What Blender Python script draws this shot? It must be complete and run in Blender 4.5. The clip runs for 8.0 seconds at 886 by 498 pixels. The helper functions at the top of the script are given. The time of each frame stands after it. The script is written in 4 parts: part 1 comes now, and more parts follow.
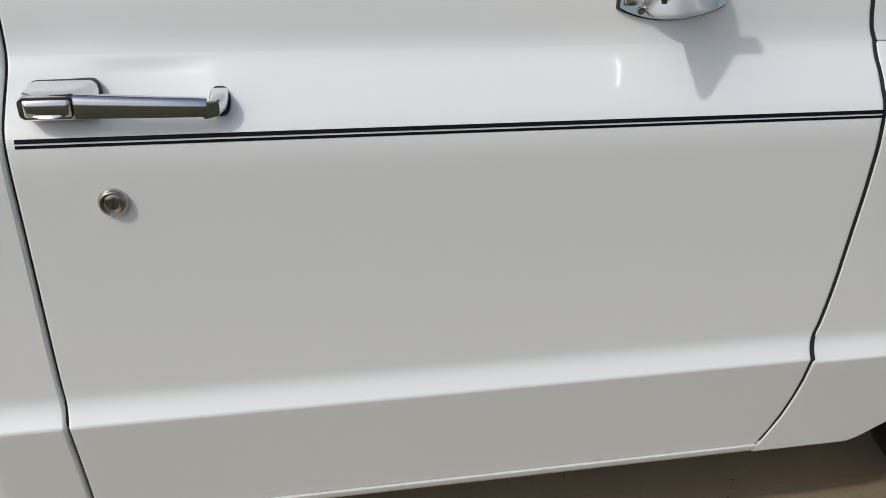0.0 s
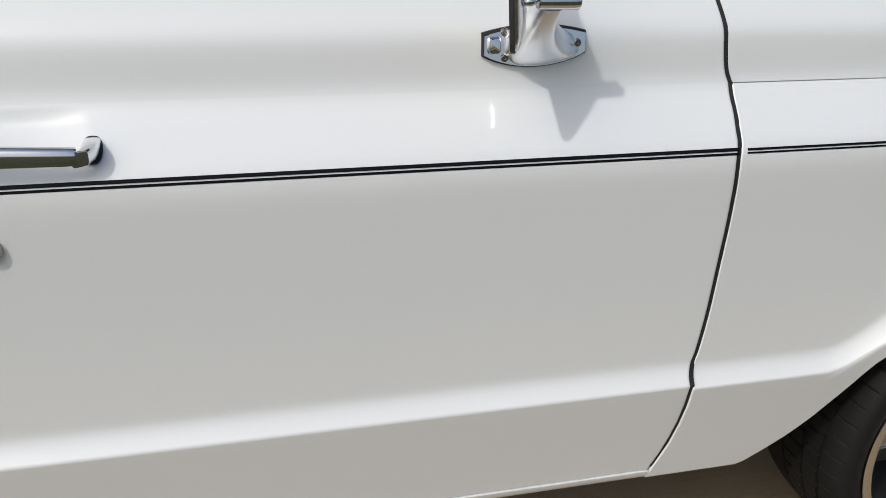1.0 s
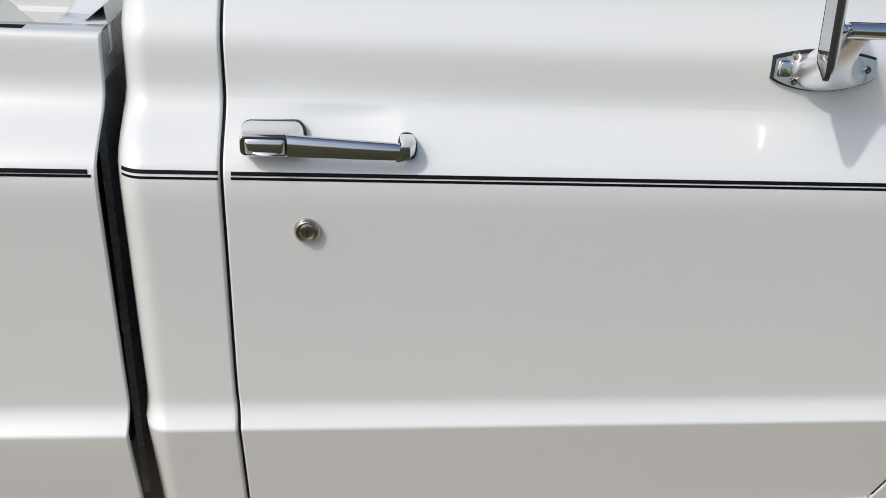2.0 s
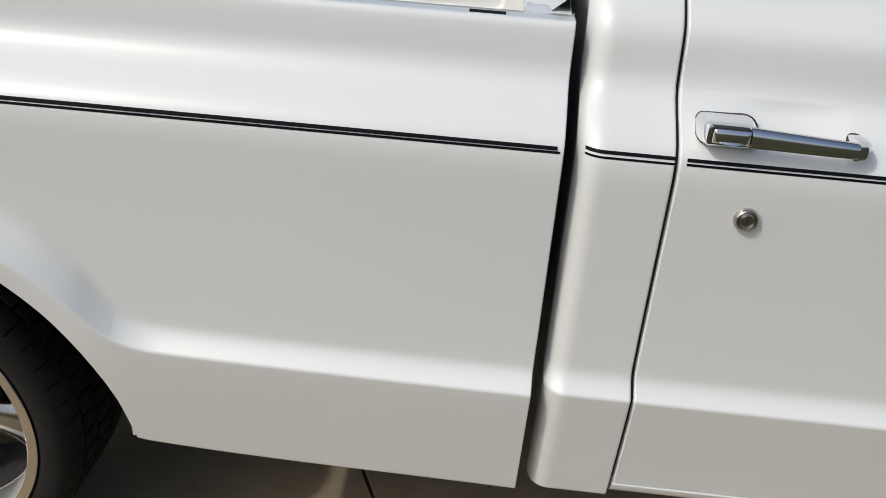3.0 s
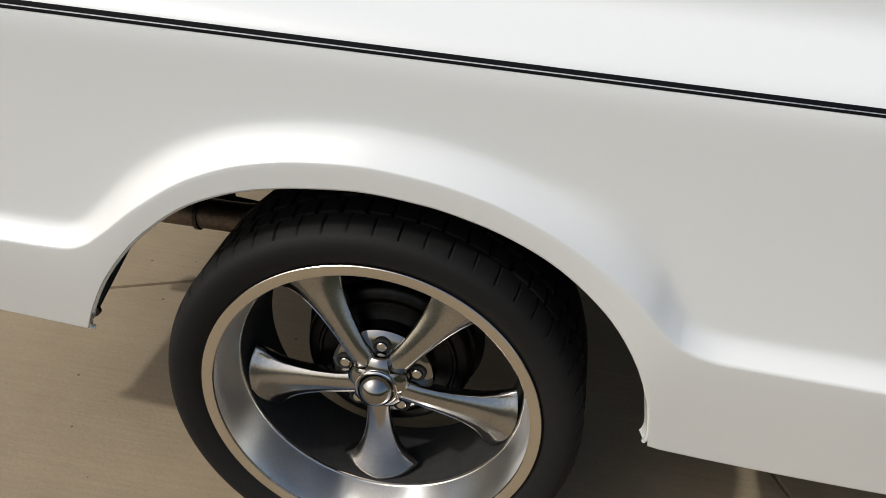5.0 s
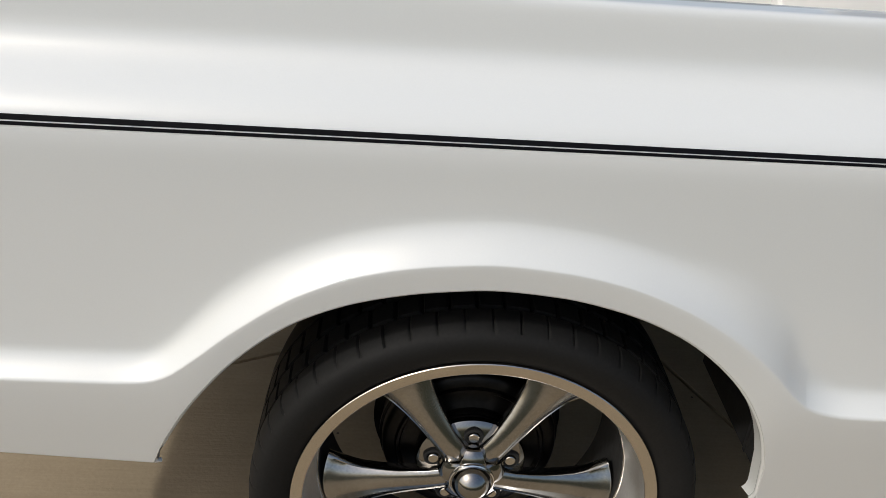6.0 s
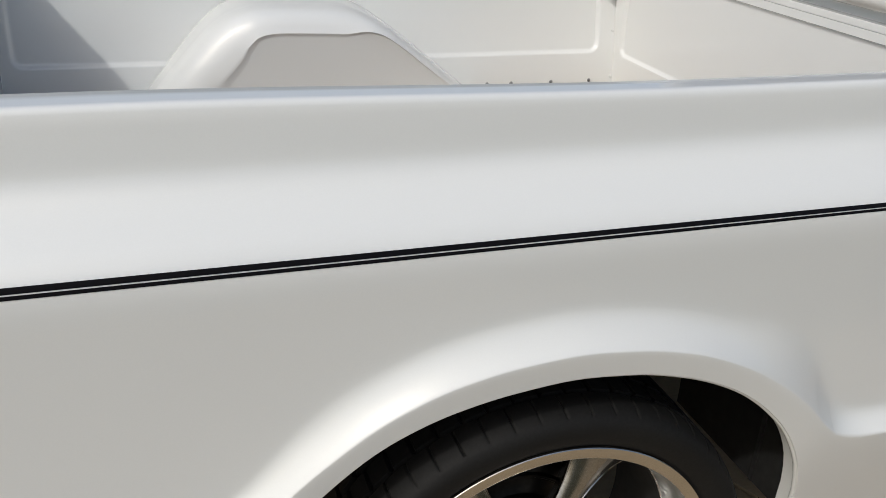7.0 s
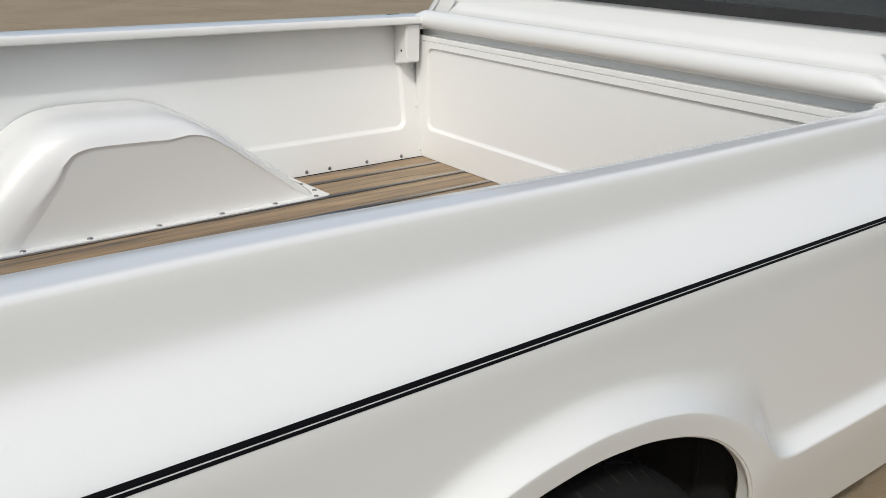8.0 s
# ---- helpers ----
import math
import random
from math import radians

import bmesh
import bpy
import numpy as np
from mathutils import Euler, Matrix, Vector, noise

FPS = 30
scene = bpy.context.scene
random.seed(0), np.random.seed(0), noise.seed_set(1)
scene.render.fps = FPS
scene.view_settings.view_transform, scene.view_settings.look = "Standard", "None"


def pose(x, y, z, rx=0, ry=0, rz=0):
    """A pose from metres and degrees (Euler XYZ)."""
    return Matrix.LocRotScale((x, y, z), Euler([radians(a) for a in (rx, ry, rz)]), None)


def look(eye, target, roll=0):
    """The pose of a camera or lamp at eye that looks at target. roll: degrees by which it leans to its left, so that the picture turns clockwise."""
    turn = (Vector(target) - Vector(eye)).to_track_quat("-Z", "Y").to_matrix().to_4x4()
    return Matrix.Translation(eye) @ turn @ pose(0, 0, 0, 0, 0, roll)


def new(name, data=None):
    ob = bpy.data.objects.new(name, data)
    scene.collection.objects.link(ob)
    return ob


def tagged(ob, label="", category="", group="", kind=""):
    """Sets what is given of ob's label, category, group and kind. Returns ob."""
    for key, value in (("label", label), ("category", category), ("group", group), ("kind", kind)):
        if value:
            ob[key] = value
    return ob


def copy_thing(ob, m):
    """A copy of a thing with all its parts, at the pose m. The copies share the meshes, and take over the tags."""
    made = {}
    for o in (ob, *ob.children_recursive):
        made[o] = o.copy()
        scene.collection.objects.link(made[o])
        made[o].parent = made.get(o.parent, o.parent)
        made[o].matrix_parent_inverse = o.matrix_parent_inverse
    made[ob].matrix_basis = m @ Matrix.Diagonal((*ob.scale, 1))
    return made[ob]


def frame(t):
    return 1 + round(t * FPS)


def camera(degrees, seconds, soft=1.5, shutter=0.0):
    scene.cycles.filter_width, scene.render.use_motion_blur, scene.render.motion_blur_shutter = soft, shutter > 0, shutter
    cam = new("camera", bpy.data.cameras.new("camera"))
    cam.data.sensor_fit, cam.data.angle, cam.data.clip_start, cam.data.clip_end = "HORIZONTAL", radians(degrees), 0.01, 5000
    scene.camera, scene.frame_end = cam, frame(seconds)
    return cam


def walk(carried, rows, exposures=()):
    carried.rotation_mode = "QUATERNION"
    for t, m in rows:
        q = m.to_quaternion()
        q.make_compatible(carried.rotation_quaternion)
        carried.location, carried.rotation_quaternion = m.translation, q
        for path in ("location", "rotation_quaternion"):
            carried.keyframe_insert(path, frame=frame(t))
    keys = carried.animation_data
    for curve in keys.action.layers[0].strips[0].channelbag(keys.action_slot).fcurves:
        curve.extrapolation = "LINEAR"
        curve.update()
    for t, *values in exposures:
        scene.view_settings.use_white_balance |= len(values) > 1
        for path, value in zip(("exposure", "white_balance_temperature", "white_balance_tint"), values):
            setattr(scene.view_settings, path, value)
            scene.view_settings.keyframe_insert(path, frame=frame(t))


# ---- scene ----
cam = camera(54.12, 8.0, soft=0.6)
PATH = [
    (0, look((1.4940, -0.9210, 1.2881), (1.6788, -0.0637, 0.8076), 2.384)),
    (0.5, look((1.5974, -0.9638, 1.3019), (1.8650, -0.1143, 0.8473), 2.758)),
    (1, look((1.5899, -0.9760, 1.3142), (1.8223, -0.1099, 0.8716), 2.457)),
    (1.5, look((1.5077, -0.9726, 1.3263), (1.6804, -0.0937, 0.8816), 2.832)),
    (2, look((1.3636, -0.9796, 1.3422), (1.4753, -0.0979, 0.8839), 3.802)),
    (2.2, look((1.3101, -0.9852, 1.3503), (1.3822, -0.1035, 0.8841), 3.724)),
    (3.3, look((0.8782, -1.0662, 1.3160), (0.7689, -0.1899, 0.8469), 4.166)),
    (3.5, look((0.8328, -1.0582, 1.3077), (0.6714, -0.1951, 0.8291), 3.827)),
    (4, look((0.6579, -1.0007, 1.2824), (0.4208, -0.1736, 0.7728), 3.448)),
    (4.2, look((0.5712, -0.9646, 1.2898), (0.3296, -0.1531, 0.7578), 3.328)),
    (5.3, look((0.1283, -1.0039, 1.2821), (0.0745, -0.1515, 0.7621), 4.911)),
    (5.5, look((0.0668, -1.0122, 1.2892), (0.0393, -0.1481, 0.7867), 4.810)),
    (6, look((-0.1321, -0.9188, 1.3115), (-0.0788, -0.0525, 0.8150), 4.353)),
    (6.5, look((-0.2796, -0.8623, 1.3270), (-0.1465, 0.0173, 0.8702), 2.838)),
    (7, look((-0.4631, -0.8231, 1.3442), (-0.1745, 0.0319, 0.9132), 2.704)),
    (7.5, look((-0.6552, -0.7852, 1.3624), (-0.2299, 0.0236, 0.9563), 2.011)),
    (8, look((-0.7219, -0.6493, 1.3783), (-0.1639, 0.1014, 1.0246), 0.647)),
]
walk(cam, PATH, [(0, -0.27, 6200, 8), (0.5, -0.19, 6200, 8), (1.0, -0.11, 6220, 8), (2.2, -0.08, 6200, 8), (3.5, -0.19, 6380, 7), (4.2, -0.12, 6380, 7), (5.4, 0.06, 6380, 7), (6.0, -0.13, 6380, 7), (6.5, -0.16, 6380, 7), (7.0, -0.24, 6350, 7), (7.5, -0.08, 6350, 7), (8, -0.06, 6380, 7)])

# ---------------------------------------------------------------- light
SUN_TO = Vector((-0.795, -0.605, 1.0)).normalized()
world = bpy.data.worlds.new("sky")
scene.world = world
world.use_nodes = True
wn = world.node_tree.nodes
sky = wn.new("ShaderNodeTexSky")
sky.sky_type, sky.sun_disc = "NISHITA", False
sky.sun_elevation = math.asin(SUN_TO.z)
sky.sun_rotation = math.atan2(SUN_TO.x, SUN_TO.y)
sky.air_density, sky.dust_density, sky.ozone_density = 1.0, 4.5, 1.0
world.node_tree.links.new(sky.outputs[0], wn["Background"].inputs[0])
wn["Background"].inputs[1].default_value = 0.130
sun = bpy.data.lights.new("sun", "SUN")
sun.energy, sun.angle, sun.color = 1.48, radians(1.7), (1.0, 0.972, 0.93)
sun_ob = new("sun", sun)
sun_ob.matrix_world = look(SUN_TO * 30, (0, 0, 0))


# ---------------------------------------------------------------- materials
def mat(name, col, rough=0.5, metal=0.0, coat=0.0, vary=0.06, scale=6.0, fine=90.0, bump=0.0, rvary=0.08, dist=0.002, aniso=0.0, spec=0.5):
    m = bpy.data.materials.new(name)
    m.use_nodes = True
    n, l = m.node_tree.nodes, m.node_tree.links
    p = n["Principled BSDF"]
    p.inputs["Metallic"].default_value = metal
    p.inputs["Coat Weight"].default_value = coat
    p.inputs["Coat Roughness"].default_value = 0.07
    p.inputs["Anisotropic"].default_value = aniso
    p.inputs["Specular IOR Level"].default_value = spec
    tc = n.new("ShaderNodeTexCoord")
    a, b = n.new("ShaderNodeTexNoise"), n.new("ShaderNodeTexNoise")
    a.inputs["Scale"].default_value, b.inputs["Scale"].default_value = scale, fine
    a.inputs["Detail"].default_value, b.inputs["Detail"].default_value = 5, 4
    for q in (a, b):
        l.new(tc.outputs["Object"], q.inputs["Vector"])
    mix = n.new("ShaderNodeMath")
    mix.operation = "ADD"
    l.new(a.outputs[0], mix.inputs[0])
    l.new(b.outputs[0], mix.inputs[1])
    ramp = n.new("ShaderNodeValToRGB")
    ramp.color_ramp.elements[0].position, ramp.color_ramp.elements[1].position = 0.35, 0.65
    half = n.new("ShaderNodeMath")
    half.operation = "MULTIPLY"
    half.inputs[1].default_value = 0.5
    l.new(mix.outputs[0], half.inputs[0])
    l.new(half.outputs[0], ramp.inputs[0])
    ramp.color_ramp.elements[0].color = (*[c * (1 - vary) for c in col], 1)
    ramp.color_ramp.elements[1].color = (*[min(1, c * (1 + vary)) for c in col], 1)
    l.new(ramp.outputs[0], p.inputs["Base Color"])
    rm = n.new("ShaderNodeMapRange")
    rm.inputs[3].default_value, rm.inputs[4].default_value = max(0.02, rough - rvary), min(1, rough + rvary)
    l.new(a.outputs[0], rm.inputs[0])
    l.new(rm.outputs[0], p.inputs["Roughness"])
    if bump:
        bp = n.new("ShaderNodeBump")
        bp.inputs["Strength"].default_value, bp.inputs["Distance"].default_value = bump, dist
        l.new(b.outputs[0], bp.inputs["Height"])
        l.new(bp.outputs[0], p.inputs["Normal"])
    return m


def turned(m):
    """Brushed round the axle, so that glints run out along the radius."""
    n, l = m.node_tree.nodes, m.node_tree.links
    tg = n.new("ShaderNodeTangent")
    tg.direction_type, tg.axis = "RADIAL", "Y"
    l.new(tg.outputs[0], n["Principled BSDF"].inputs["Tangent"])
    n["Principled BSDF"].inputs["Anisotropic Rotation"].default_value = 0.25
    return m


PAINT = mat("white_paint", (0.765, 0.780, 0.772), 0.38, coat=1.0, vary=0.012, scale=1.5, fine=500, bump=0.015, dist=0.0005, rvary=0.03)
STRIPE = mat("black_vinyl", (0.005, 0.005, 0.007), 0.5, coat=0.0, vary=0.1, spec=0.12)
CHROME = mat("chrome", (0.78, 0.78, 0.80), 0.05, 1.0, vary=0.03, rvary=0.03, fine=300)
SHELL = mat("plated_shell", (0.72, 0.72, 0.74), 0.20, 1.0, vary=0.04, fine=300)
GLASS = mat("mirror_glass", (0.78, 0.79, 0.80), 0.11, 1.0, vary=0.03, rvary=0.02, fine=300)
SATIN = mat("satin_chrome", (0.80, 0.81, 0.83), 0.33, 1.0, vary=0.03, fine=300)
DULL_CHROME = mat("worn_chrome", (0.52, 0.49, 0.45), 0.22, 1.0, vary=0.1, fine=300, bump=0.05)
RUBBER = mat("black_rubber", (0.018, 0.018, 0.018), 0.62, vary=0.25, scale=9, fine=160, bump=0.12)
TYRE = mat("tyre_rubber", (0.0085, 0.0083, 0.0081), 0.70, spec=0.26, vary=0.3, scale=7, fine=220, bump=0.15, dist=0.001)
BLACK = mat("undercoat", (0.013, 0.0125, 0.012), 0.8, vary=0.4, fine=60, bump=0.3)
FRAME_BLACK = mat("frame_paint", (0.012, 0.011, 0.011), 0.45, vary=0.4, fine=70, bump=0.2)
STEEL = mat("exhaust_steel", (0.16, 0.13, 0.11), 0.42, 1.0, vary=0.3, scale=12, fine=120, bump=0.1)
LIP = mat("machined_aluminium", (0.72, 0.68, 0.62), 0.22, 1.0, vary=0.04, scale=12, fine=300)
BARREL = turned(mat("brushed_barrel", (0.62, 0.63, 0.64), 0.32, 1.0, vary=0.08, scale=14, fine=260, aniso=0.97))
SPOKE = mat("gunmetal_alloy", (0.42, 0.41, 0.395), 0.17, 1.0, vary=0.14, scale=14, fine=260, rvary=0.05)
CAP = mat("polished_cap", (0.33, 0.322, 0.31), 0.08, 1.0, vary=0.08, scale=30, fine=300)
NUT = mat("lug_steel", (0.62, 0.60, 0.56), 0.25, 1.0, vary=0.08)
DISC = mat("brake_iron", (0.024, 0.023, 0.022), 0.40, 1.0, vary=0.2, scale=30)
BOLT = mat("bed_bolt_steel", (0.30, 0.30, 0.30), 0.3, 1.0, vary=0.15)
TRIM = mat("strip_steel", (0.42, 0.40, 0.37), 0.34, 1.0, vary=0.06)
# grey that holds the shade of the narrow gap between bed and cab
GAP_GREY = mat("gap_grey", (0.30, 0.295, 0.29), 0.7, vary=0.35, scale=9, fine=140, bump=0.1)
DUST = mat("dried_dust", (0.22, 0.21, 0.20), 0.9, vary=0.3, fine=400)
SEAT = mat("grey_vinyl", (0.16, 0.16, 0.155), 0.6, vary=0.2)


def concrete_material():
    m = bpy.data.materials.new("concrete")
    m.use_nodes = True
    n, l = m.node_tree.nodes, m.node_tree.links
    p = n["Principled BSDF"]
    p.inputs["Roughness"].default_value = 0.85
    tc = n.new("ShaderNodeTexCoord")
    layers = []
    for s, d in ((0.9, 4), (9, 6), (120, 5)):
        q = n.new("ShaderNodeTexNoise")
        q.inputs["Scale"].default_value, q.inputs["Detail"].default_value = s, d
        l.new(tc.outputs["Object"], q.inputs["Vector"])
        layers.append(q)
    # broom marks across the slab
    mp = n.new("ShaderNodeMapping")
    mp.inputs["Rotation"].default_value = (0, 0, radians(30))
    mp.inputs["Scale"].default_value = (4, 110, 1)
    l.new(tc.outputs["Object"], mp.inputs["Vector"])
    br = n.new("ShaderNodeTexNoise")
    br.inputs["Scale"].default_value, br.inputs["Detail"].default_value = 1.0, 3
    l.new(mp.outputs[0], br.inputs["Vector"])
    acc = None
    for q, w in ((layers[0], 0.9), (layers[1], 0.6), (layers[2], 0.55), (br, 0.5)):
        k = n.new("ShaderNodeMath")
        k.operation = "MULTIPLY_ADD"
        k.inputs[1].default_value = w
        l.new(q.outputs[0], k.inputs[0])
        if acc:
            l.new(acc.outputs[0], k.inputs[2])
        else:
            k.inputs[2].default_value = 0
        acc = k
    ramp = n.new("ShaderNodeValToRGB")
    e = ramp.color_ramp.elements
    e[0].position, e[1].position = 0.30, 0.70
    e[0].color, e[1].color = (0.222, 0.171, 0.107, 1), (0.372, 0.295, 0.193, 1)
    sc = n.new("ShaderNodeMath")
    sc.operation = "MULTIPLY"
    sc.inputs[1].default_value = 1 / 2.55
    l.new(acc.outputs[0], sc.inputs[0])
    l.new(sc.outputs[0], ramp.inputs[0])
    # small dark specks
    vo = n.new("ShaderNodeTexVoronoi")
    vo.inputs["Scale"].default_value = 14
    l.new(tc.outputs["Object"], vo.inputs["Vector"])
    gt = n.new("ShaderNodeMath")
    gt.operation = "LESS_THAN"
    gt.inputs[1].default_value = 0.045
    l.new(vo.outputs["Distance"], gt.inputs[0])
    mx = n.new("ShaderNodeMix")
    mx.data_type = "RGBA"
    mx.inputs[7].default_value = (0.09, 0.07, 0.05, 1)
    l.new(gt.outputs[0], mx.inputs[0])
    l.new(ramp.outputs[0], mx.inputs[6])
    l.new(mx.outputs[2], p.inputs["Base Color"])
    bp = n.new("ShaderNodeBump")
    bp.inputs["Strength"].default_value, bp.inputs["Distance"].default_value = 0.35, 0.003
    l.new(acc.outputs[0], bp.inputs["Height"])
    l.new(bp.outputs[0], p.inputs["Normal"])
    return m


def wood_material():
    m = bpy.data.materials.new("varnished_oak")
    m.use_nodes = True
    n, l = m.node_tree.nodes, m.node_tree.links
    p = n["Principled BSDF"]
    p.inputs["Roughness"].default_value = 0.38
    p.inputs["Coat Weight"].default_value = 0.12
    p.inputs["Coat Roughness"].default_value = 0.12
    tc, oi = n.new("ShaderNodeTexCoord"), n.new("ShaderNodeObjectInfo")
    off = n.new("ShaderNodeVectorMath")
    off.operation = "MULTIPLY_ADD"
    off.inputs[1].default_value = (1, 1, 1)
    cmb = n.new("ShaderNodeCombineXYZ")
    mul = n.new("ShaderNodeMath")
    mul.operation = "MULTIPLY"
    mul.inputs[1].default_value = 17.0
    l.new(oi.outputs["Random"], mul.inputs[0])
    l.new(mul.outputs[0], cmb.inputs[0])
    l.new(mul.outputs[0], cmb.inputs[1])
    l.new(tc.outputs["Object"], off.inputs[0])
    l.new(cmb.outputs[0], off.inputs[2])
    mp = n.new("ShaderNodeMapping")
    mp.inputs["Scale"].default_value = (1.6, 26, 26)
    l.new(off.outputs[0], mp.inputs["Vector"])
    a, b = n.new("ShaderNodeTexNoise"), n.new("ShaderNodeTexNoise")
    a.inputs["Scale"].default_value, a.inputs["Detail"].default_value, a.inputs["Distortion"].default_value = 1.0, 5, 1.2
    b.inputs["Scale"].default_value, b.inputs["Detail"].default_value = 6.0, 6
    l.new(mp.outputs[0], a.inputs["Vector"])
    l.new(mp.outputs[0], b.inputs["Vector"])
    ad = n.new("ShaderNodeMath")
    ad.operation = "MULTIPLY_ADD"
    ad.inputs[1].default_value = 0.45
    l.new(b.outputs[0], ad.inputs[0])
    l.new(a.outputs[0], ad.inputs[2])
    ramp = n.new("ShaderNodeValToRGB")
    e = ramp.color_ramp.elements
    e[0].position, e[1].position = 0.50, 0.95
    e[0].color, e[1].color = (0.022, 0.016, 0.010, 1), (0.35, 0.235, 0.115, 1)
    mid = e.new(0.66)
    mid.color = (0.205, 0.128, 0.058, 1)
    l.new(ad.outputs[0], ramp.inputs[0])
    l.new(ramp.outputs[0], p.inputs["Base Color"])
    bp = n.new("ShaderNodeBump")
    bp.inputs["Strength"].default_value, bp.inputs["Distance"].default_value = 0.12, 0.001
    l.new(ad.outputs[0], bp.inputs["Height"])
    l.new(bp.outputs[0], p.inputs["Normal"])
    return m


def glass_material():
    m = bpy.data.materials.new("tinted_glass")
    m.use_nodes = True
    p = m.node_tree.nodes["Principled BSDF"]
    p.inputs["Base Color"].default_value = (0.42, 0.43, 0.41, 1)
    p.inputs["Roughness"].default_value = 0.02
    p.inputs["Transmission Weight"].default_value = 1.0
    p.inputs["IOR"].default_value = 1.45
    return m


CONCRETE, WOOD, GLASS = concrete_material(), wood_material(), glass_material()


# ---------------------------------------------------------------- mesh helpers
def pchip(xs, ys):
    """Monotone cubic through the given knots."""
    xs, ys = np.array(xs, float), np.array(ys, float)
    h, d = np.diff(xs), np.diff(ys) / np.diff(xs)
    m = np.zeros(len(xs))
    for i in range(1, len(xs) - 1):
        if d[i - 1] * d[i] > 0:
            w1, w2 = 2 * h[i] + h[i - 1], h[i] + 2 * h[i - 1]
            m[i] = (w1 + w2) / (w1 / d[i - 1] + w2 / d[i])
    m[0], m[-1] = d[0], d[-1]

    def f(x):
        x = np.clip(np.asarray(x, float), xs[0], xs[-1])
        i = np.clip(np.searchsorted(xs, x) - 1, 0, len(xs) - 2)
        t = (x - xs[i]) / h[i]
        return ((2 * t**3 - 3 * t**2 + 1) * ys[i] + (t**3 - 2 * t**2 + t) * h[i] * m[i]
                + (3 * t**2 - 2 * t**3) * ys[i + 1] + (t**3 - t**2) * h[i] * m[i + 1])
    return f


def smooth(t):
    t = np.clip(t, 0, 1)
    return t * t * (3 - 2 * t)


def part(name, bm, material, parent, label="", shade=True, angle=None, sharp=0.65):
    """Links a bmesh as one mesh object under a thing or a part."""
    bmesh.ops.recalc_face_normals(bm, faces=bm.faces) if angle == "fix" else None
    me = bpy.data.meshes.new(name)
    bm.normal_update()
    if shade:
        for f in bm.faces:
            f.smooth = True
        for e in bm.edges:
            if len(e.link_faces) == 2 and e.calc_face_angle(0) > sharp:
                e.smooth = False
    bm.to_mesh(me)
    bm.free()
    me.materials.append(material)
    ob = new(name, me)
    ob.parent = parent
    if label:
        ob["label"] = label
    return ob


def group_under(name, parent, label=""):
    ob = new(name)
    ob.parent = parent
    if label:
        ob["label"] = label
    return ob


def grid_mesh(pts, flip=False, rim=None, mirror=False, skip=None):
    """pts: rows x columns x 3. rim: list of (push, depth) for the folded edges, depth along +y."""
    bm = bmesh.new()
    R, C, _ = pts.shape
    P = pts.copy()
    if mirror:
        P[..., 1] = 2 * YC - P[..., 1]
        flip = not flip
    sgn = -1 if mirror else 1
    v = [[bm.verts.new(P[r, c]) for c in range(C)] for r in range(R)]

    def face(a, b, c, d):
        if len({a, b, c, d}) == 4:
            bm.faces.new((d, c, b, a) if flip else (a, b, c, d))
    for r in range(R - 1):
        for c in range(C - 1):
            if skip and skip(pts[r:r + 2, c:c + 2].reshape(-1, 3).mean(0)):
                continue
            face(v[r][c], v[r][c + 1], v[r + 1][c + 1], v[r + 1][c])
    if rim:
        border = ([(0, c) for c in range(C)] + [(r, C - 1) for r in range(1, R)]
                  + [(R - 1, c) for c in range(C - 2, -1, -1)] + [(r, 0) for r in range(R - 2, 0, -1)])
        n = len(border)
        prev = [v[r][c] for r, c in border]
        base = [P[r, c] for r, c in border]
        outs = []
        for i, (r, c) in enumerate(border):
            o = np.zeros(2)
            rr, cc = (1 if r == 0 else R - 2 if r == R - 1 else r), (1 if c == 0 else C - 2 if c == C - 1 else c)
            if r in (0, R - 1):
                w = (P[r, c] - P[rr, c])[[0, 2]]
                o += w / (np.linalg.norm(w) + 1e-9)
            if c in (0, C - 1):
                w = (P[r, c] - P[r, cc])[[0, 2]]
                o += w / (np.linalg.norm(w) + 1e-9)
            outs.append(o / (np.linalg.norm(o) + 1e-9))
        for push, depth in rim:
            cur = [bm.verts.new((b[0] + o[0] * push, b[1] + sgn * depth, b[2] + o[1] * push)) for b, o in zip(base, outs)]
            for i in range(n):
                j = (i + 1) % n
                face(prev[j], prev[i], cur[i], cur[j])
            prev = cur
    return bm


def box(x0, x1, y0, y1, z0, z1, bev=0.0, seg=2):
    bm = bmesh.new()
    bmesh.ops.create_cube(bm, size=1)
    for q in bm.verts:
        q.co = Vector(((x0 + x1) / 2 + q.co.x * (x1 - x0), (y0 + y1) / 2 + q.co.y * (y1 - y0), (z0 + z1) / 2 + q.co.z * (z1 - z0)))
    if bev:
        bmesh.ops.bevel(bm, geom=bm.edges[:], offset=bev, segments=seg, affect="EDGES", profile=0.6)
    return bm


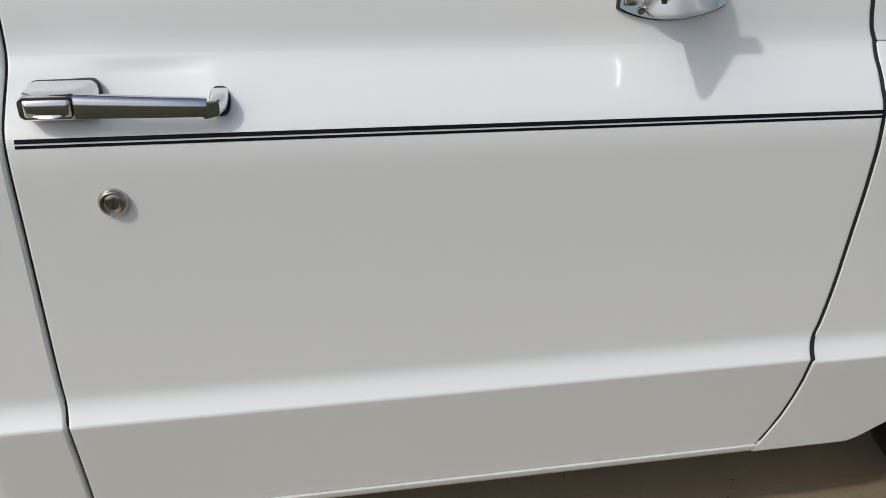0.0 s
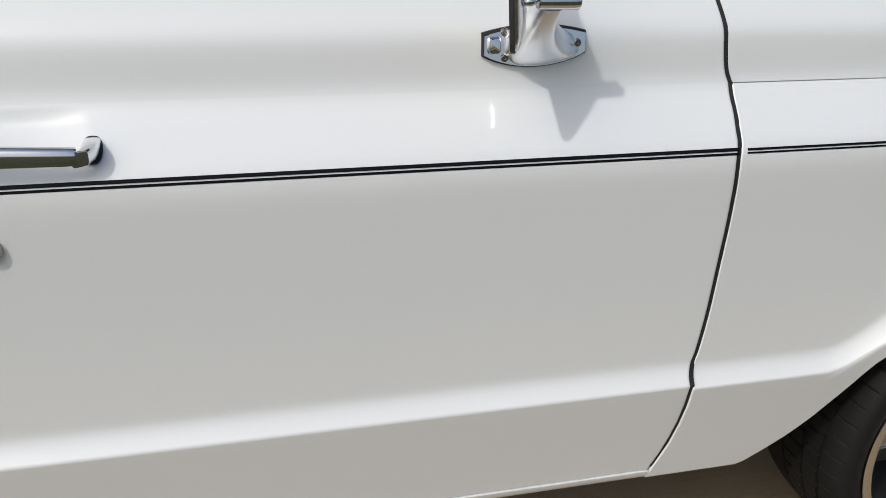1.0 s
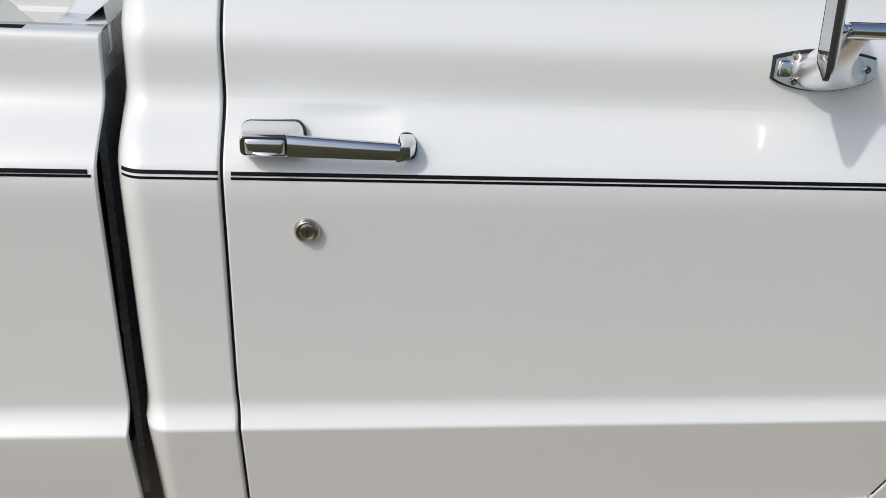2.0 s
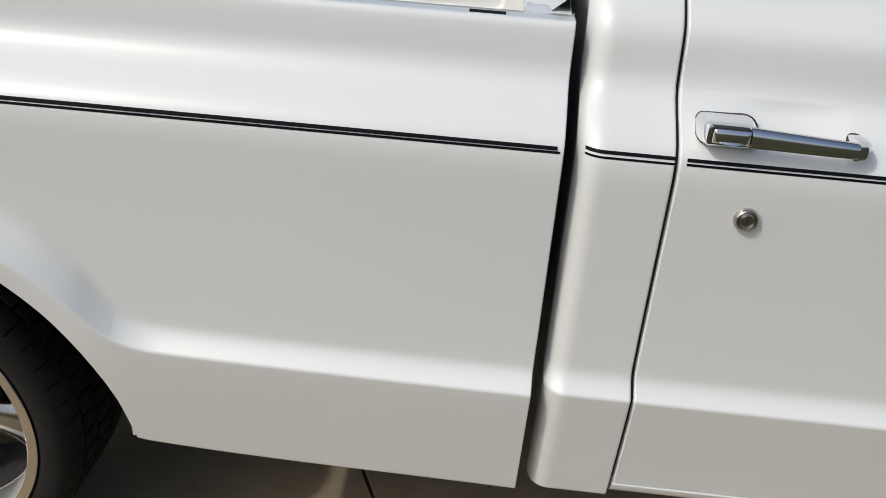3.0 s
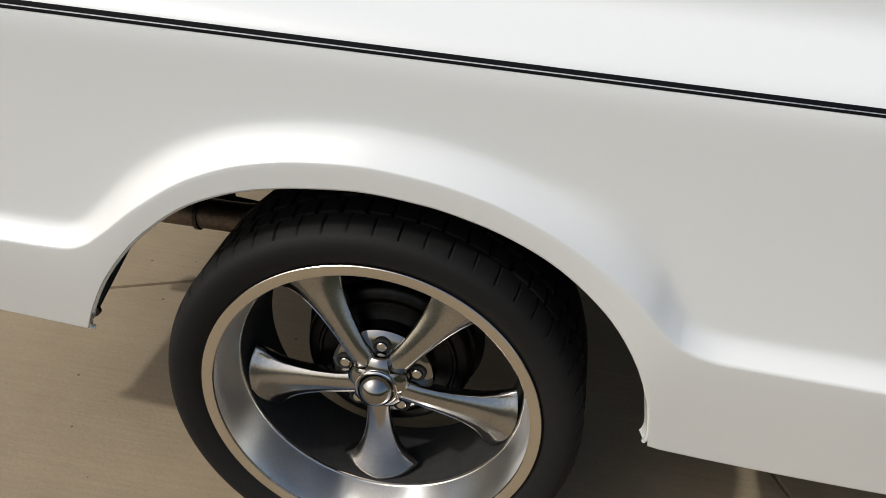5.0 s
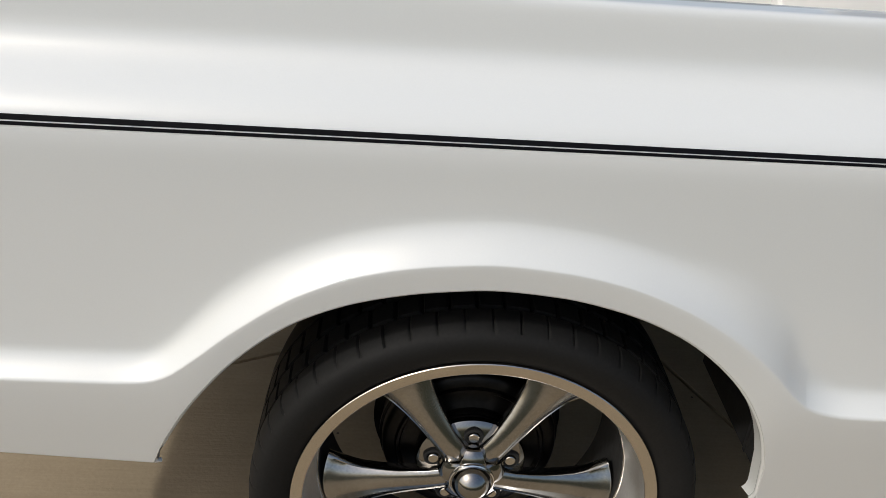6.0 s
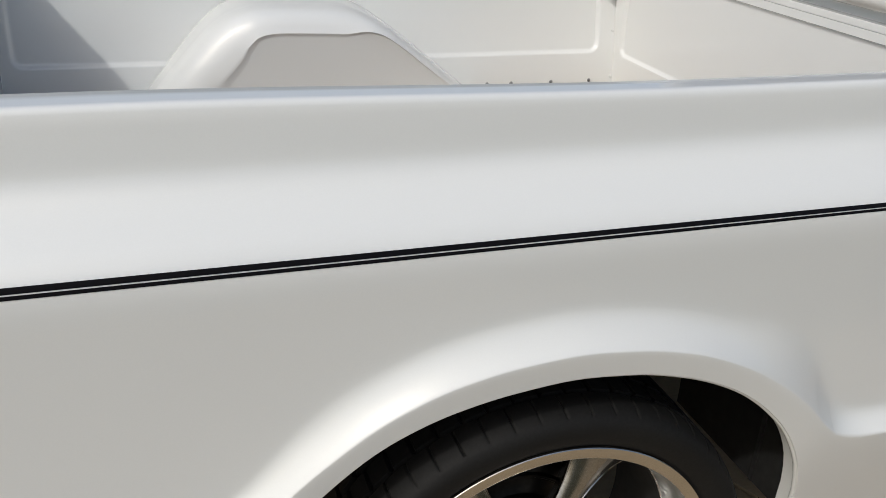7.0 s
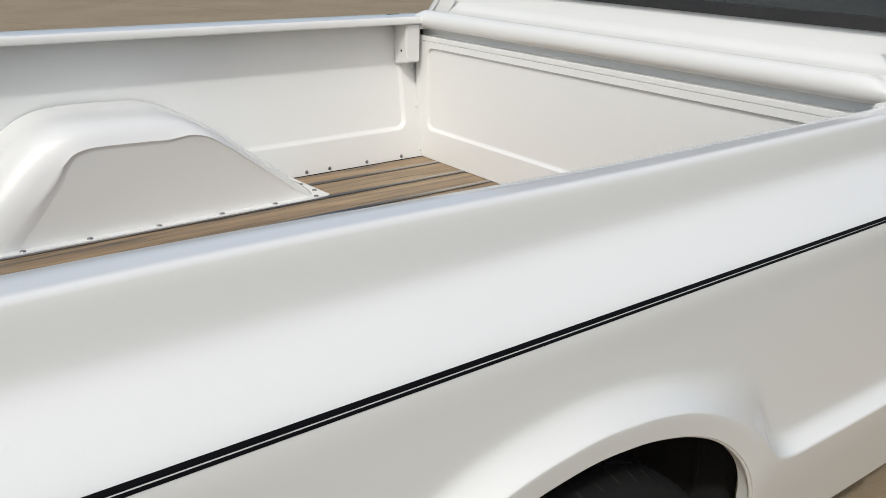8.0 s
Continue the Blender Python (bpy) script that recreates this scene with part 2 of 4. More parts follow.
def revolve(profile, n=96, center=(0, 0, 0), axis="y", close=False, wob=None):
    """Turns a list of (radius, offset along the axis). wob(i, k): change of radius at station i, profile point k."""
    bm = bmesh.new()
    rings = []
    for i in range(n):
        a = 2 * math.pi * i / n
        ring = []
        for k, (r, h) in enumerate(profile):
            rr = r + (wob(i, k) if wob else 0)
            if axis == "y":
                co = (rr * math.cos(a), h, rr * math.sin(a))
            else:
                co = (rr * math.cos(a), rr * math.sin(a), h)
            ring.append(bm.verts.new(Vector(co) + Vector(center)))
        rings.append(ring)
    m = len(profile)
    for i in range(n):
        j = (i + 1) % n
        for k in range(m - (0 if close else 1)):
            q = (k + 1) % m
            bm.faces.new((rings[i][k], rings[i][q], rings[j][q], rings[j][k]))
    bmesh.ops.remove_doubles(bm, verts=bm.verts, dist=1e-6)
    bmesh.ops.recalc_face_normals(bm, faces=bm.faces)
    return bm


def tube(points, radius, n=14, caps=True):
    """A round bar along the given points; radius may be a list."""
    bm = bmesh.new()
    pts = [Vector(p) for p in points]
    rings = []
    for i, p in enumerate(pts):
        t = (pts[min(i + 1, len(pts) - 1)] - pts[max(i - 1, 0)]).normalized()
        s = t.cross(Vector((0, 0, 1)) if abs(t.z) < 0.9 else Vector((1, 0, 0))).normalized()
        u = s.cross(t)
        r = radius[i] if isinstance(radius, (list, tuple)) else radius
        rings.append([bm.verts.new(p + r * (math.cos(2 * math.pi * k / n) * s + math.sin(2 * math.pi * k / n) * u)) for k in range(n)])
    for a, b in zip(rings, rings[1:]):
        for k in range(n):
            bm.faces.new((a[k], a[(k + 1) % n], b[(k + 1) % n], b[k]))
    if caps:
        bm.faces.new(rings[0])
        bm.faces.new(rings[-1])
    bmesh.ops.recalc_face_normals(bm, faces=bm.faces)
    return bm


def loft(sections, close=True, caps=True):
    bm = bmesh.new()
    rings = [[bm.verts.new(p) for p in s] for s in sections]
    n = len(rings[0])
    for a, b in zip(rings, rings[1:]):
        for k in range(n if close else n - 1):
            bm.faces.new((a[k], a[(k + 1) % n], b[(k + 1) % n], b[k]))
    if caps:
        bm.faces.new(rings[0])
        bm.faces.new(rings[-1])
    bmesh.ops.recalc_face_normals(bm, faces=bm.faces)
    return bm


# ---------------------------------------------------------------- ground
JOINT_A = radians(24.5)        # direction of the slab joints
JOINT_P = (Vector((-0.70, 0.684)), Vector((0.755, 0.405)))


def ground_sheet():
    """One sheet to the horizon: concrete slabs with sunk joints round the truck."""
    bm = bmesh.new()
    c, s = math.cos(JOINT_A), math.sin(JOINT_A)
    # joint coordinates: u along, w across
    w1 = -s * JOINT_P[0].x + c * JOINT_P[0].y
    u2 = c * JOINT_P[1].x + s * JOINT_P[1].y
    step, half = 3.05, 0.0055
    us, ws = [], []
    for k in range(-4, 5):
        us += [(u2 + k * step - half, 0), (u2 + k * step, 1), (u2 + k * step + half, 0)]
        ws += [(w1 + k * step - half, 0), (w1 + k * step, 1), (w1 + k * step + half, 0)]
    for lst in (us, ws):
        lst[:0] = [(-4000, 0)]
        lst += [(4000, 0)]
    verts = [[bm.verts.new((c * u - s * w, s * u + c * w, -0.024 if (du or dw) and abs(u) < 3000 and abs(w) < 3000 else 0.0)) for w, dw in ws] for u, du in us]
    for a in range(len(us) - 1):
        for b in range(len(ws) - 1):
            bm.faces.new((verts[a][b], verts[a + 1][b], verts[a + 1][b + 1], verts[a][b + 1]))
    me = bpy.data.meshes.new("ground")
    bm.to_mesh(me)
    bm.free()
    me.materials.append(CONCRETE)
    return tagged(new("ground", me), "sunlit tan broom-finished concrete driveway slabs with joints", "ground", kind="structure")


ground_sheet()


def lawn_sheet():
    """Assumed dark lawn beyond the slab edge on the camera's side, out of view, seen only in the chrome."""
    m = mat("lawn", (0.050, 0.050, 0.024), 0.9, vary=0.45, scale=3, fine=60, bump=0.8, dist=0.02, spec=0.2)
    rnd = random.Random(4)
    xs = np.concatenate([[-60], np.linspace(-9, 11, 61), [60]])
    ys = np.concatenate([[-60], np.linspace(-12, 0, 41)])
    # the edge comes nearer beside the doors to cut bounce on their lower panels
    edge = lambda x: -1.40 + 0.50 * float(smooth((x - 0.3) / 0.9))
    pts = np.array([[(x, (y if k == 0 else -12 + (y + 12) / 12 * (12 + edge(x))) + (rnd.uniform(-0.03, 0.03) if k == len(ys) - 1 else 0), 0.006 + rnd.uniform(0.0, 0.03) * (k < len(ys) - 1)) for x in xs] for k, y in enumerate(ys)])
    bm = grid_mesh(pts)
    me = bpy.data.meshes.new("lawn")
    bm.to_mesh(me)
    bm.free()
    for f in me.polygons:
        f.use_smooth = True
    me.materials.append(m)
    return tagged(new("lawn", me), "unseen short dark green lawn beside the concrete driveway", "lawn", kind="stuff")


lawn_sheet()

# ---------------------------------------------------------------- truck
# x runs forward along the truck, y = 0 is its flank towards the camera, the rear axle stands at x = 0
YC = 1.008                 # middle of the truck
WHEEL_Z, FRONT_X = 0.335, 2.918
BED_X0, BED_X1 = -0.955, 1.068
RAIL = 1.072
truck = tagged(new("pickup_truck"), "lowered white classic pickup truck with black pinstripes, parked on concrete", "truck")

base_y = pchip([0.25, 0.45, 0.555, 0.65, 0.75, 0.85, 0.90, 0.928, 0.940, 0.955, 0.970, 0.985, 0.995, 1.005, 1.020, 1.045, 1.066, 1.075, 1.090, 1.120, 1.150],
               [0.030, 0.018, 0.0142, 0.0098, 0.0062, 0.0020, 0.0, 0.003, 0.010, 0.027, 0.048, 0.068, 0.077, 0.082, 0.0845, 0.0865, 0.0890, 0.092, 0.104, 0.134, 0.152])
LEDGE, FALL = 0.022, 0.036     # depth and height of the ledge on the straight flank; both grow round the arches

# crease and lip of the rear wheel arch
crease_bed = pchip([-1.1, -0.50, -0.455, -0.425, -0.395, -0.331, -0.246, -0.165, -0.087, -0.009, 0.068, 0.147, 0.229, 0.315, 0.375, 0.41, 0.445, 0.50, 1.2],
                   [0.569, 0.570, 0.573, 0.584, 0.608, 0.666, 0.727, 0.761, 0.777, 0.783, 0.777, 0.761, 0.729, 0.677, 0.628, 0.591, 0.565, 0.553, 0.545])
lip_bed = pchip([-0.467, -0.455, -0.43, -0.40, -0.333, -0.247, -0.166, -0.086, -0.008, 0.071, 0.151, 0.235, 0.327, 0.379, 0.413, 0.429, 0.435],
                [0.397, 0.428, 0.480, 0.532, 0.618, 0.687, 0.7205, 0.737, 0.744, 0.738, 0.720, 0.6845, 0.611, 0.539, 0.460, 0.395, 0.345])
bottom_bed = pchip([-1.0, -0.80, -0.65, -0.467, 0.435, 0.44, 1.07], [0.445, 0.420, 0.409, 0.397, 0.342, 0.339, 0.318])


def low_bed(x):
    return np.where((x > -0.467) & (x < 0.435), lip_bed(x), bottom_bed(x))


def arch_rise(x, crease):
    return smooth((crease(x) - 0.572) / 0.12)


# below the crease the bed side is one smooth skin, tucked in towards the sill
tuck_bed = pchip([0.25, 0.34, 0.45, 0.50, 0.54, 0.57, 0.62, 0.70, 0.80], [0.0535, 0.033, 0.008, -0.0035, -0.0112, -0.0158, -0.0210, -0.0265, -0.0325])


def ledge_bed(x):
    return base_y(crease_bed(x)) - tuck_bed(crease_bed(x))


# front fender: the same shape about the front axle
crease_fen = pchip([1.0, 2.46, 2.50, 2.535, 2.598, 2.68, 2.76, 2.84, 2.918, 2.99, 3.08, 3.16, 3.24, 3.32, 3.38, 4.0],
                   [0.551, 0.545, 0.546, 0.556, 0.599, 0.670, 0.719, 0.748, 0.756, 0.748, 0.722, 0.675, 0.605, 0.562, 0.553, 0.553])
lip_fen = pchip([2.443, 2.496, 2.558, 2.605, 2.686, 2.76, 2.84, 2.918, 2.99, 3.08, 3.16, 3.24, 3.30, 3.34],
                [0.335, 0.395, 0.492, 0.553, 0.632, 0.684, 0.714, 0.722, 0.714, 0.684, 0.632, 0.553, 0.47, 0.38])


def low_fen(x):
    return np.where((x > 2.443) & (x < 3.34), lip_fen(x), np.where(x < 2.9, 0.335, 0.38))


def flank_y(x, z, crease, ledge):
    """Depth of the flank: bulged panel, ledge over the crease, tucked in below it."""
    zc = crease(x)
    slope = (crease(x + 0.004) - crease(x - 0.004)) / 0.008
    d = (z - zc) / np.sqrt(1 + slope**2)
    a = arch_rise(x, crease)
    bed = crease is crease_bed
    turn = 0.026 * np.exp(-((x - 0.335) / 0.085) ** 2) * bed     # the crease is softer in front of the rear wheel
    rise = np.clip(1 - np.maximum(d, -0.01) / (FALL + 0.014 * a + turn), 0, None)
    up = base_y(z) - ledge(x) * rise ** 1.9
    down = tuck_bed(z) - 0.10 * a * d if bed else base_y(zc) - ledge(x) - 0.225 * d
    w = 0.0008 + 0.0012 * a + 0.04 * turn    # the crease is rounded more over the arch
    return 0.5 * (up + down + np.sqrt((up - down) ** 2 + w * w))


# inner edge of the bed rail
rail_inner = pchip([-0.96, -0.64, -0.4, -0.13, 0.15, 0.45, 0.8, 1.07], [0.154, 0.151, 0.146, 0.140, 0.136, 0.133, 0.133, 0.138])


def flank(name, xr, xf, us, low, crease, ledge, ztop, parent, tail=(), rows=44, mirror=False, bend=None, dent=None, label="", rim=((0.0015, 0.003), (0.002, 0.02)), skip=None, mid_z=()):
    us = np.asarray(us, float)
    pts = []
    x_mid = xr(0.7) + us * (xf(0.7) - xr(0.7))
    zl, zc = low(x_mid), crease(x_mid)
    levels = [zl + (zc - zl) * k for k in (0, 0.012, 0.06, 0.2, 0.4, 0.6, 0.8, 0.95, 0.982)]
    tt = np.linspace(0, 1, rows)
    tt = np.concatenate([[0], 0.16 * np.linspace(0.05, 1, 14) ** 1.2, np.linspace(0.19, 1, rows - 10)])
    levels += [zc + (ztop - zc) * t for t in tt]
    levels += [z + 0 * zc for z in mid_z]
    levels.sort(key=lambda z: float(z[-1]))
    for z in levels:
        x = xr(z) + us * (xf(z) - xr(z))
        y = flank_y(x, z, crease, ledge)
        if bend:
            y = y + bend(x)
        if dent:
            y = y + dent(x, z)
        pts.append(np.stack([x, y, z], -1))
    for y, z in tail:
        p = pts[len(levels) - 1].copy()
        p[:, 1], p[:, 2] = y, z
        if y > 0.13 and not mirror:
            p[:, 1] = 0.121 + (y - 0.121) * (rail_inner(p[:, 0]) - 0.121) / (0.1735 - 0.121)
        p[:, 2] += 0.019 - 0.012 * p[:, 0] if mirror else 0.011 * smooth((0.20 - p[:, 0]) / 0.75)     # the rails rise towards the rear
        if bend:
            p[:, 1] += bend(p[:, 0])
        pts.append(p)
    bm = grid_mesh(np.array(pts), rim=rim, mirror=mirror, skip=skip)
    return part(name, bm, PAINT, parent, label, sharp=3.2)


def const(v):
    return lambda z: v + 0 * np.asarray(z, float)


def pin_stripes(x0, x1, parent, crease, ledge, wide, thin, gap, zmid=0.928, bend=None, mirror=False, slant=0.0, tilt=0.0, taper=0.0):
    """Two vinyl lines that lie on the flank."""
    total = wide + thin + gap
    spans = ((zmid + total / 2 - wide, zmid + total / 2, 0.0), (zmid - total / 2, zmid - total / 2 + thin, slant))
    for za, zb, more in spans:
        xs = np.linspace(x0, x1 + more, max(8, int((x1 - x0) / 0.04)))
        if bend:
            xs = x0 + (x1 - x0) * np.linspace(0, 1, 24)
        rows = []
        for z in (za, (za + zb) / 2, zb):
            u = (xs - x0) / (x1 - x0)
            zz = zmid + tilt * u + (z - zmid) * (1 - taper * u)
            y = flank_y(xs, zz, crease, ledge) - 0.0006 + (bend(xs) if bend else 0)
            rows.append(np.stack([xs, y, zz], -1))
        bm = grid_mesh(np.array(rows), mirror=mirror, rim=((0, 0.0008),))
        part("pinstripe", bm, STRIPE, parent)


# columns: dense round the arch
us_bed = np.concatenate([np.linspace(BED_X0, -0.56, 8), np.linspace(-0.53, -0.4675, 5), np.linspace(-0.4665, 0.4345, 72), np.linspace(0.4355, 0.56, 8), np.linspace(0.6, 0.92, 8), [0.928, 0.977, 1.0, 1.03, 1.05, 1.06, 1.065, 1.067, BED_X1]])
us_bed = (us_bed - BED_X0) / (BED_X1 - BED_X0)
rail_tail = [(0.0890, RAIL - 0.0075), (0.0905, RAIL - 0.0038), (0.0930, RAIL - 0.0012), (0.0970, RAIL), (0.102, RAIL), (0.121, RAIL), (0.166, RAIL), (0.1690, RAIL - 0.0008), (0.1715, RAIL - 0.0028), (0.173, RAIL - 0.007), (0.1735, RAIL - 0.012), (0.1735, RAIL - 0.029), (0.172, RAIL - 0.0325), (0.135, RAIL - 0.033)]


def pocket_hole(p):
    return 0.928 < p[0] < 0.977 and 0.102 < p[1] < 0.121 and p[2] > RAIL - 0.006


for far in (False, True):
    side = flank("bed_side", const(BED_X0), const(BED_X1), us_bed, low_bed, crease_bed, ledge_bed, 1.060, truck, tail=[(y + (0.040 if far and y > 0.165 else 0), z + (0.008 if far and z < RAIL - 0.02 else 0)) for y, z in rail_tail], mirror=far, skip=pocket_hole,
                 rim=((0.001, 0.002), (0.0015, 0.006), (0.0, 0.013)))
    pin_stripes(BED_X0 + 0.01, 1.060, side, crease_bed, ledge_bed, 0.0068, 0.0044, 0.0020, zmid=0.9242, mirror=far, slant=0.004, tilt=0.0036, taper=0.32)
    # rolled edge of the wheel arch, curled in at both lower ends
    xs = np.linspace(-0.463, 0.431, 70)
    zs = lip_bed(xs)
    ys = flank_y(xs, zs, crease_bed, ledge_bed) + 0.0065
    line = [(x, y, z - 0.0008) for x, y, z in zip(xs, ys, zs)]
    line = [(-0.460, ys[0] + 0.006, 0.394), (-0.4655, ys[0] + 0.001, 0.397)] + line
    line += [(0.4322, ys[-1] + 0.001, 0.368), (0.4318, ys[-1] + 0.003, 0.358), (0.4305, ys[-1] + 0.006, 0.350), (0.4290, ys[-1] + 0.008, 0.346)]
    part("arch_lip", tube([(x, y if not far else 2 * YC - y, z) for x, y, z in line], 0.0038, 12), PAINT, side)
    # return flange behind the lip
    rows = []
    for dy, up in ((0.001, 0.000), (0.008, 0.0005), (0.018, 0.001)):
        row = []
        for p, q, r in line[2:]:
            wide = 0.75 + 0.5 * float(smooth((p - 0.33) / 0.10))
            row.append((p - 0.3 * dy * wide * (p > 0.3), q + dy * wide if not far else 2 * YC - q - dy * wide, r + up))
        rows.append(row)
    part("arch_flange", grid_mesh(np.array(rows)), PAINT, side)
    # stake pocket liner
    y0, y1 = (0.102, 0.121) if not far else (2 * YC - 0.121, 2 * YC - 0.102)
    lift = (lambda x: 0.019 - 0.012 * x) if far else (lambda x: 0.0)
    bm = bmesh.new()
    ring = [[bm.verts.new((x, y, z + lift(x))) for x, y in ((0.928, y0), (0.977, y0), (0.977, y1), (0.928, y1))] for z in (RAIL, RAIL - 0.026)]
    for k in range(4):
        bm.faces.new((ring[0][k], ring[0][(k + 1) % 4], ring[1][(k + 1) % 4], ring[1][k]))
    bm.faces.new(ring[1])
    part("stake_pocket", bm, BLACK, side, shade=False)


# ---------------------------------------------------------------- cab flanks
door_front = pchip([0.30, 0.359, 0.43, 0.50, 0.551, 0.578, 0.60, 0.70, 0.80, 0.87, 0.92, 0.947, 0.975, 1.00, 1.015, 1.045, 1.08, 1.15], [2.214, 2.2315, 2.248, 2.2535, 2.2515, 2.2565, 2.2605, 2.2645, 2.2645, 2.2625, 2.2590, 2.2625, 2.2720, 2.2755, 2.2695, 2.2635, 2.260, 2.256])
door_rear = pchip([0.30, 0.55, 0.60, 0.9, 0.95, 1.15], [1.2255, 1.2225, 1.2195, 1.2185, 1.2175, 1.213])
GAP, FRONT_GAP = 0.0082, 0.0078      # rear and front edges of the doors
CAB_X0 = 1.0885


def corner_bend(x):
    """The rear corner of the cab curves in towards the gap."""
    r = 0.034
    q = np.clip((CAB_X0 + r - x) / r, 0, 0.999)
    return r * (1 - np.sqrt(1 - q * q))


def plain_ledge(x):
    return LEDGE + 0 * x


def ledge_fen(x):
    return LEDGE + 0.018 * arch_rise(x, crease_fen)


def flat_crease(x):
    return 0.551 + 0 * x


def finger_dent(x, z):
    """The scoop behind the door handle."""
    u = np.clip(np.abs(x - 1.352) / 0.082, 0, 1)
    return 0.0125 * (1 - u**2.2) * smooth((1.000 - z) / 0.026) * smooth((z - 0.930) / 0.034)


for far in (False, True):
    corner = flank("cab_corner", const(CAB_X0), lambda z: door_rear(z) - GAP, np.concatenate([np.linspace(0, 0.4, 12), [0.5, 0.7, 0.9, 0.96, 0.985, 1]]), lambda x: 0.322 + 0 * x, flat_crease, plain_ledge, 1.15, truck, bend=corner_bend, mirror=far)
    rows = []
    for z in np.concatenate([np.linspace(0.325, 0.545, 6), np.linspace(0.55, 0.60, 12), np.linspace(0.62, 1.148, 40)]):
        y = float(flank_y(np.array([1.12]), np.array([z]), flat_crease, plain_ledge)[0]) + 0.0320
        rows.append([(CAB_X0 + 0.0006, y, z), (CAB_X0 + 0.0030, y + 0.014, z), (CAB_X0 + 0.0060, y + 0.040, z), (CAB_X0 + 0.0105, y + 0.095, z)])
    part("corner_return", grid_mesh(np.array(rows), flip=True, mirror=far), PAINT, corner)
    pin_stripes(1.0965, 1.211, corner, flat_crease, plain_ledge, 0.0042, 0.0028, 0.0034, bend=corner_bend, mirror=far)
    door = flank("door", door_rear, door_front, np.concatenate([[0, 0.0015, 0.004, 0.01, 0.03, 0.06], np.linspace(0.085, 0.215, 24), np.linspace(0.24, 0.985, 20), [0.993, 0.997, 1]]), lambda x: 0.356 + 0 * x, flat_crease, plain_ledge, 1.15, truck, mirror=far, dent=finger_dent, rows=60, mid_z=np.arange(0.9342, 1.003, 0.0021))
    pin_stripes(1.226, 2.2625, door, flat_crease, plain_ledge, 0.0042, 0.0031, 0.0022, mirror=far)
    us = np.concatenate([[2.265, 2.267, 2.270, 2.28], np.linspace(2.30, 2.43, 7), np.linspace(2.4435, 3.3395, 60), np.linspace(3.345, 3.62, 8)])
    us = (us - 2.265) / (3.62 - 2.265)
    fender = flank("fender", lambda z: door_front(z) + FRONT_GAP, const(3.62), us, low_fen, crease_fen, ledge_fen, 0.9985, truck, mirror=far)
    pin_stripes(2.2750, 3.6, fender, crease_fen, ledge_fen, 0.0030, 0.0024, 0.0020, mirror=far)
    # rocker under the door
    pts = []
    for y, z in ((0.0335, 0.3535), (0.0350, 0.347), (0.0395, 0.338), (0.049, 0.3285), (0.063, 0.323), (0.09, 0.323)):
        pts.append([(x, y, z) for x in np.linspace(1.222, 2.232, 6)])
    part("rocker", grid_mesh(np.array(pts), flip=True, mirror=far, rim=((0.0, 0.02),)), PAINT, truck)


# black strips just under the skin at the door gaps, standing in for their shade
for far in (False, True):
    for edge, back, z1 in ((door_front, 0.0014, 1.14), (door_rear, 0.0130, 1.14)):
        rows = []
        for z in np.concatenate([np.linspace(0.36, 0.54, 12), np.linspace(0.545, 0.60, 40), np.linspace(0.61, z1, 60)]):
            gap = FRONT_GAP if edge is door_front else GAP
            e = float(edge(z)) + (gap if edge is door_front else 0)
            x = np.array([e - gap - 0.003, e - gap / 2, e + (0.0008 if edge is door_front else -0.0012)])
            rows.append(np.stack([x, flank_y(x, z + 0 * x, flat_crease, plain_ledge) + back, z + 0 * x], -1))
        part("gap_backing", grid_mesh(np.array(rows), mirror=far), BLACK, truck)


# upper front: cowl side and bonnet above the fender seam
def upper_panel(name, x0, x1, parent, mirror=False):
    xs = np.linspace(0, 1, 10)
    rows = []
    for z in np.concatenate([np.linspace(1.0015, 1.12, 18)]):
        a, b = (x0(z), x1(z))
        x = a + xs * (b - a)
        rows.append(np.stack([x, base_y(z) + 0 * x, z + 0 * x], -1))
    return part(name, grid_mesh(np.array(rows), rim=((0.001, 0.003), (0.0015, 0.02)), mirror=mirror), PAINT, parent)


for far in (False, True):
    upper_panel("cowl_side", lambda z: door_front(z) + FRONT_GAP, const(2.560), truck, far)

bonnet = []
for z, y, x0, x1 in ((1.0015, None, 2.566, 3.60), (1.03, None, 2.566, 3.61), (1.07, None, 2.566, 3.62), (1.10, None, 2.566, 3.62), (1.125, 0.16, 2.566, 3.60), (1.15, 0.30, 2.566, 3.57), (1.165, 0.6, 2.566, 3.55), (1.172, YC, 2.566, 3.54)):
    yy = float(base_y(z)) if y is None else y
    bonnet.append([(x0 + (x1 - x0) * k / 12, yy, z - 0.05 * (k / 12) ** 3) for k in range(13)])
bonnet += [[(p[0], 2 * YC - p[1], p[2]) for p in row] for row in bonnet[-2::-1]]
part("bonnet", grid_mesh(np.array(bonnet)), PAINT, truck)
# front end
part("grille_panel", box(3.60, 3.66, 0.05, 2 * YC - 0.05, 0.55, 1.06, 0.02), PAINT, truck)
part("hood_nose", box(3.47, 3.655, 0.10, 2 * YC - 0.10, 1.00, 1.095, 0.035, 3), PAINT, truck)
part("front_bumper", box(3.66, 3.74, 0.0, 2 * YC, 0.42, 0.56, 0.03, 3), CHROME, truck)
for k in (0, 1):
    yy = 0.30 if k == 0 else 2 * YC - 0.30
    part("headlight", revolve([(0.0, 0.03), (0.06, 0.025), (0.085, 0.01), (0.09, 0.0)], 32, (0, 0, 0), "z"), GLASS, truck).matrix_local = pose(3.66, yy, 0.83, 0, 90, 0)
part("cowl_top", box(2.262, 2.566, 0.13, 2 * YC - 0.13, 1.10, 1.135, 0.01), PAINT, truck)

